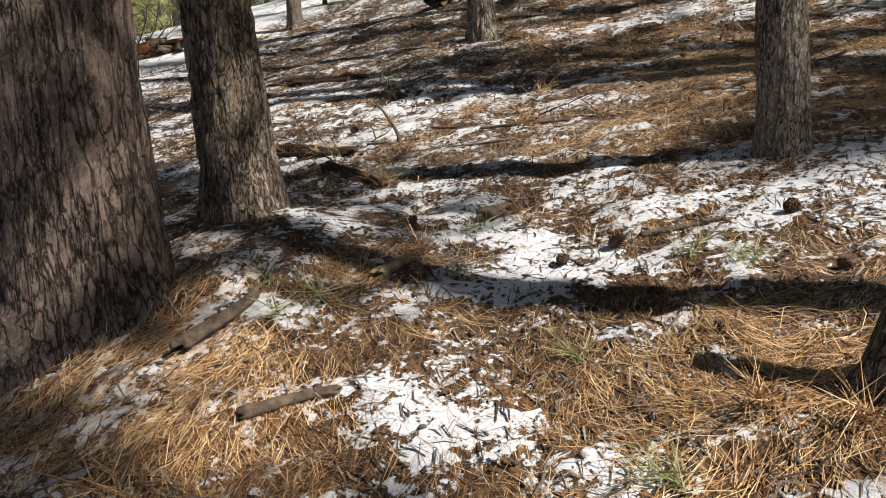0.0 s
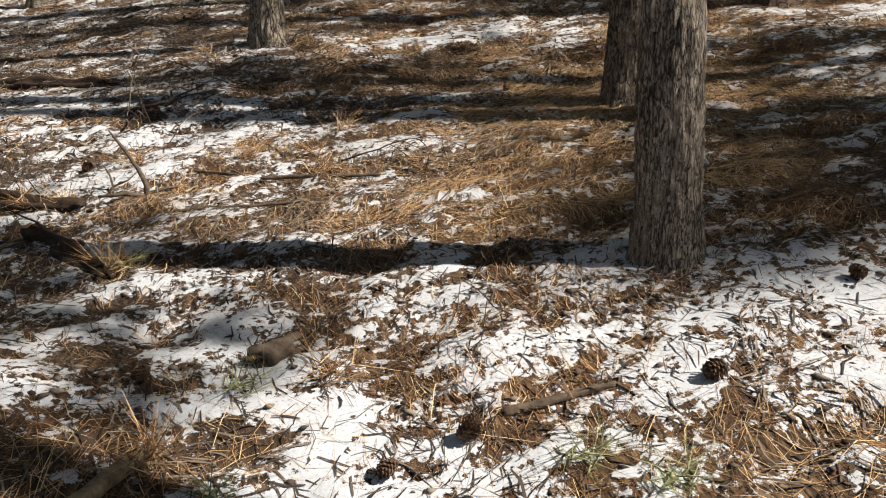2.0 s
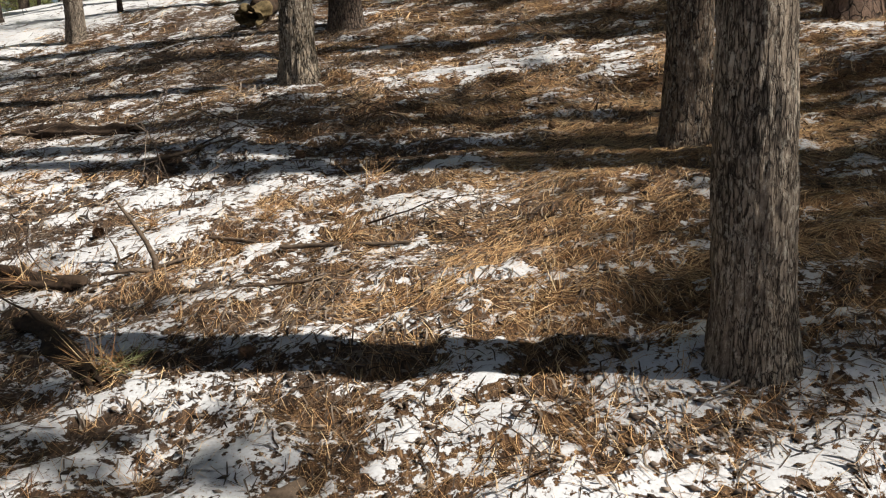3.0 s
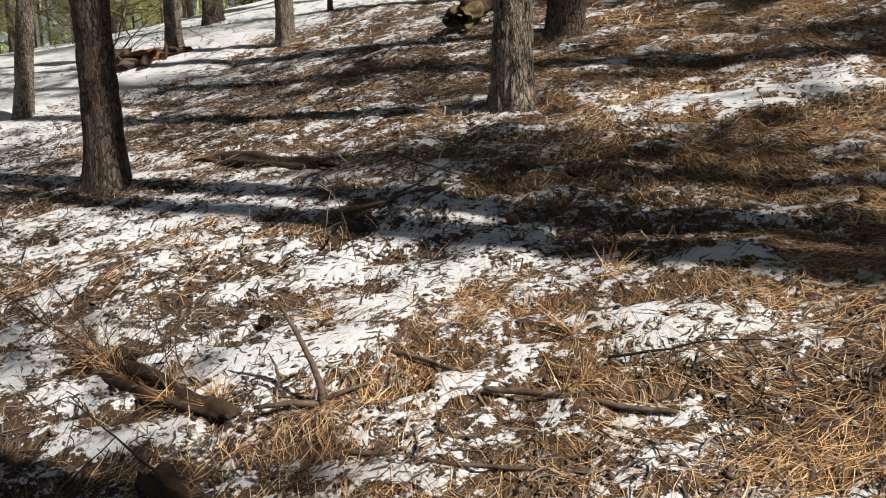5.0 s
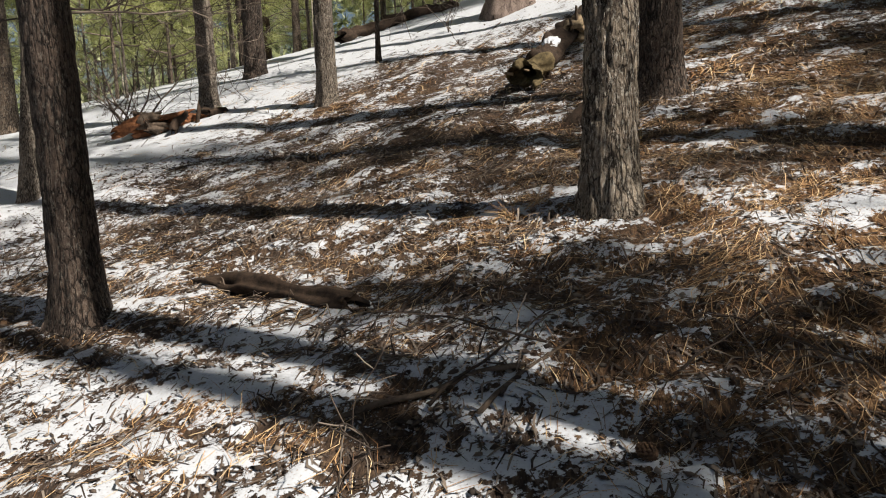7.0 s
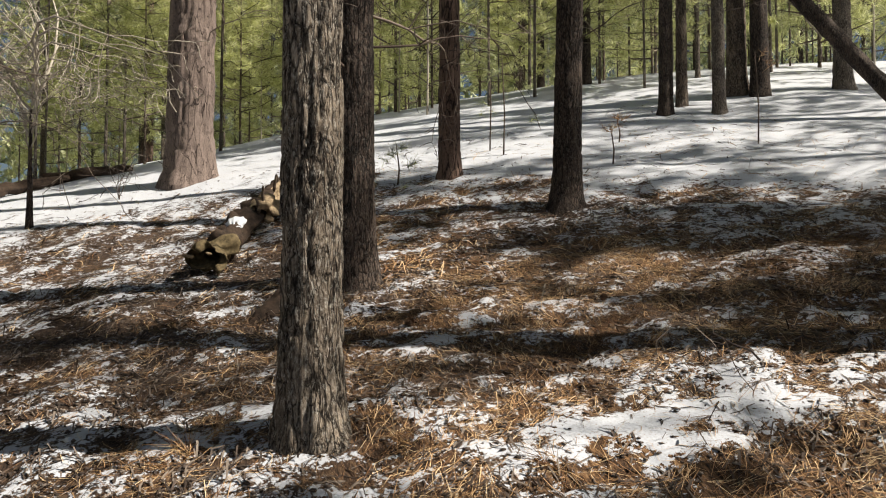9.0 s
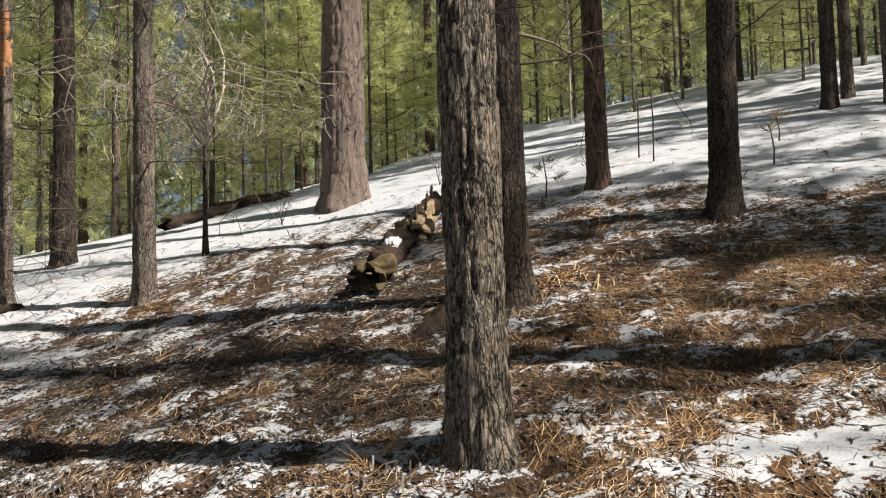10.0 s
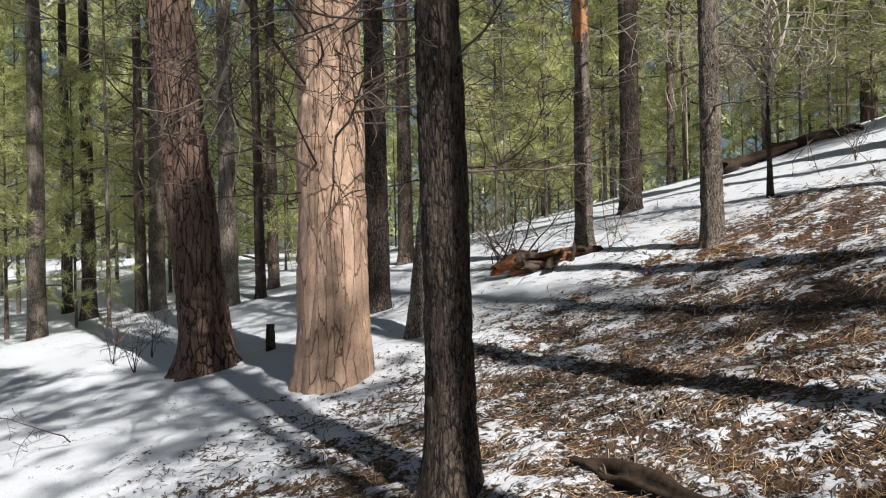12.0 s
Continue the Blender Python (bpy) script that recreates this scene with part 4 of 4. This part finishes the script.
# ---- cones, sprigs, tufts ----
def cone_mesh(seed):
    b, rnd = Buf(), random.Random(seed)
    b.tube([(0, 0, -0.032), (0, 0, -0.015), (0, 0, 0.02), (0, 0, 0.045)], [0.012, 0.022, 0.018, 0.006], 8)
    for k in range(70):
        f = k / 70
        a, z = k * 2.4, -0.034 + 0.08 * f
        r = 0.036 * math.sin(math.pi * (0.18 + 0.78 * f)) * rnd.uniform(0.85, 1.1)
        d, s, n = Vector((math.cos(a), math.sin(a), 0.35)), Vector((-math.sin(a), math.cos(a), 0)), len(b.v)
        tip, root = d * r + Vector((0, 0, z)), d * r * 0.45 + Vector((0, 0, z - 0.006))
        b.v += [tuple(root - s * 0.004), tuple(root + s * 0.004), tuple(tip + s * 0.007 + Vector((0, 0, 0.001))), tuple(tip - s * 0.007 + Vector((0, 0, 0.001))), tuple(tip * 0.9 + Vector((0, 0, -0.006)))]
        b.f += [(n, n + 1, n + 2, n + 3), (n, n + 3, n + 4), (n + 1, n + 4, n + 2), (n + 2, n + 4, n + 3)]
    return b.mesh("pine_cone", CONE, False)


CONE = wood_material("cone_scales", (0.035, 0.022, 0.016), (0.17, 0.10, 0.06))
CONES = [cone_mesh(k) for k in range(3)]
rnd = random.Random(5)
for k, (x, y) in enumerate(((1.4, 3.05), (2.03, 3.32), (-0.04, 3.5), (1.39, 2.6), (0.75, 3.07), (0.55, 3.02), (-0.62, 5.95), (1.15, 9.9), (2.0, 10.6), (0.4, 6.6), (1.9, 6.4), (-2.2, 7.1), (2.4, 9.7), (0.2, 4.4))):
    ob = new("pine_cone", CONES[k % 3])
    ob.matrix_basis = Matrix.Translation(lying(x, y, 0.025)) @ Euler((rnd.uniform(0.9, 2.2), rnd.uniform(-0.4, 0.4), rnd.uniform(0, 6.28))).to_matrix().to_4x4() @ Matrix.Scale(rnd.uniform(0.62, 0.85), 4)
    tagged(ob, "open brown pine cone lying on the forest floor", "pine cone", "pine cones")


def sprig(x, y, seed, mat, label, name, size=0.14, count=70, up=0.5):
    b, rnd = Buf(), random.Random(seed)
    a = rnd.uniform(0, 6.28)
    b.tube([(0, 0, 0), (0.05 * math.cos(a), 0.05 * math.sin(a), 0.02)], [0.004, 0.003], 5)
    for k in range(3):
        b.tuft((0.03 * k * math.cos(a), 0.03 * k * math.sin(a), 0.015), (math.cos(a + k - 1), math.sin(a + k - 1), up), size, count // 3, rnd, 0.003)
    ob = new(name, b.mesh(name, mat, False))
    ob.location = lying(x, y, 0.01)
    tagged(ob, label, "needles", name.replace("_", " ") + "s")


for k, (x, y) in enumerate(((-0.47, 2.73), (-0.35, 2.85), (-0.55, 2.95), (0.51, 2.32), (0.15, 3.04), (0.63, 1.72), (1.1, 2.75), (0.2, 3.45), (0.95, 2.9), (-0.25, 4.5), (2.1, 14.6))):
    sprig(x, y, 170 + k, NEEDLES, "fresh green pine sprig fallen on needles", "green_sprig")
for k, (x, y) in enumerate(((-0.04, 3.15), (0.02, 3.2), (-0.28, 4.47), (-0.2, 4.5), (0.45, 3.45), (0.9, 1.95), (1.05, 1.8), (-0.7, 1.95), (1.2, 4.3), (0.6, 5.6), (0.2, 5.75), (0.75, 5.95), (-0.35, 5.9), (0.55, 5.2),
                                (-1.2, 5.72), (-1.05, 5.62), (-0.9, 5.55), (-0.75, 5.42), (-0.62, 5.36), (-1.32, 5.85), (1.3, 7.9), (0.8, 8.3), (-0.1, 8.6), (0.0, 8.7), (1.5, 10.2), (2.3, 8.9), (-1.3, 6.8), (-3.3, 9.3))):
    sprig(x, y, 190 + k, STRAW, "clump of dry straw-coloured pine needles", "needle_clump", 0.17, 90, 0.7)


# ---- loose litter ----
def ribbons(seed, count, box, length, wide, lift, keep, cling=0.5, stiff=0.12):
    """Thin bent blades strewn over the ground: returns points and quads."""
    rng = np.random.default_rng(seed)
    x, y = rng.uniform(box[0], box[1], count), rng.uniform(box[2], box[3], count)
    ok = rng.random(count) < keep(x, y)
    x, y = x[ok], y[ok]
    n = len(x)
    a = vn(x * 1.3, y * 1.3, seed) * 9 + rng.normal(0, 0.75, n)
    size = rng.uniform(*length, n)
    dx, dy = np.cos(a), np.sin(a)
    bend = rng.normal(0, stiff, n) * size
    rise = np.abs(rng.normal(0, 1, n)) ** 2 * lift
    w = wide * rng.uniform(0.7, 1.4, n) / 2
    co = []
    for f, lf in ((-0.5, 0.15), (0.0, 1.0), (0.5, 0.7)):
        px, py = x + dx * size * f - dy * bend * (1 - abs(f) * 2), y + dy * size * f + dx * bend * (1 - abs(f) * 2)
        pz = ground_z(px, py) + 0.003 + rise * lf
        ww = w * (1 if f == 0 else 0.6)
        co.append(np.stack([px - dy * ww, py + dx * ww, pz + ww * 0.3], 1))
        co.append(np.stack([px + dy * ww, py - dx * ww, pz - ww * 0.3], 1))
    co = np.stack(co, 1).reshape(-1, 3)
    i = np.arange(n)[:, None] * 6
    return co, np.concatenate([i + np.array([0, 1, 3, 2]), i + np.array([2, 3, 5, 4])], 0).reshape(-1, 4)


def in_litter(x, y):
    s = snow_level(x, y)
    return np.clip(ramp(-(s + 0.15) * 4) * (0.25 + 1.1 * vn(x * 2.3, y * 2.3, 61)) * (0.12 + 0.88 * straw_level(x, y)) + 0.04, 0, 1)


def on_ground(x, y):
    s = snow_level(x, y)
    return np.clip(0.75 * (1 - 0.6 * straw_level(x, y)) * ramp(-(s - 0.35) * 3) * (0.2 + 1.2 * vn(x * 1.7, y * 1.7, 71)) + 0.10, 0, 1)


def strew(name, mat, label, parts):
    co, faces, at = [], [], 0
    for c, f in parts:
        co.append(c)
        faces.append(f + at)
        at += len(c)
    ob = new(name, quads(name, np.concatenate(co), np.concatenate(faces), mat))
    tagged(ob, label, "litter", kind="stuff")


strew("dry_needles", STRAW, "fallen dry orange-brown pine needles over the slope",
      [ribbons(1, 250000, (-2.6, 4.0, 0.7, 6.2), (0.07, 0.16), 0.0016, 0.004, in_litter),
       ribbons(2, 120000, (-3.5, 5.5, 6.2, 11.0), (0.08, 0.18), 0.0026, 0.006, in_litter),
       ribbons(3, 30000, (-5, 8, 11.0, 16.0), (0.14, 0.26), 0.007, 0.008, in_litter)])
strew("forest_debris", TWIG, "dark twigs, bark flakes and bits strewn over snow",
      [ribbons(4, 46000, (-2.6, 3.6, 0.9, 6.2), (0.02, 0.11), 0.0055, 0.005, on_ground, stiff=0.2),
       ribbons(5, 70000, (-5.0, 5.0, 6.2, 12.5), (0.02, 0.12), 0.008, 0.008, on_ground, stiff=0.2),
       ribbons(6, 9000, (-8, 8, 12.5, 18), (0.05, 0.2), 0.014, 0.012, on_ground, stiff=0.2)])


def clods(seed, count, box, size, keep):
    """Small rough lumps of bark and duff."""
    rng = np.random.default_rng(seed)
    x, y = rng.uniform(box[0], box[1], count), rng.uniform(box[2], box[3], count)
    ok = rng.random(count) < keep(x, y)
    x, y = x[ok], y[ok]
    n = len(x)
    shape = np.array([(1, 0, 0), (0, 1, 0), (-1, 0, 0), (0, -1, 0), (0, 0, 0.8), (0, 0, -0.8)], float)
    co = shape[None] * rng.uniform(0.55, 1.3, (n, 6, 1)) * rng.uniform(*size, (n, 1, 1)) * np.array((1.0, 1.0, 0.6))
    a = rng.uniform(0, 6.28, n)
    long = rng.uniform(1.0, 2.2, n)
    cx = co[..., 0] * long[:, None]
    px, py = cx * np.cos(a)[:, None] - co[..., 1] * np.sin(a)[:, None], cx * np.sin(a)[:, None] + co[..., 1] * np.cos(a)[:, None]
    co = np.stack([px + x[:, None], py + y[:, None], co[..., 2] + (ground_z(x, y) + 0.002)[:, None]], -1).reshape(-1, 3)
    tri = np.array([(0, 1, 4), (1, 2, 4), (2, 3, 4), (3, 0, 4), (1, 0, 5), (2, 1, 5), (3, 2, 5), (0, 3, 5)])
    return co, (np.arange(n)[:, None, None] * 6 + tri[None]).reshape(-1, 3)


strew("bark_bits", TWIG, "dark lumps of bark and duff over the snow",
      [clods(11, 13000, (-2.6, 3.4, 1.2, 6.2), (0.004, 0.016), on_ground),
       clods(12, 26000, (-5.0, 4.5, 6.2, 12.5), (0.005, 0.02), on_ground)])
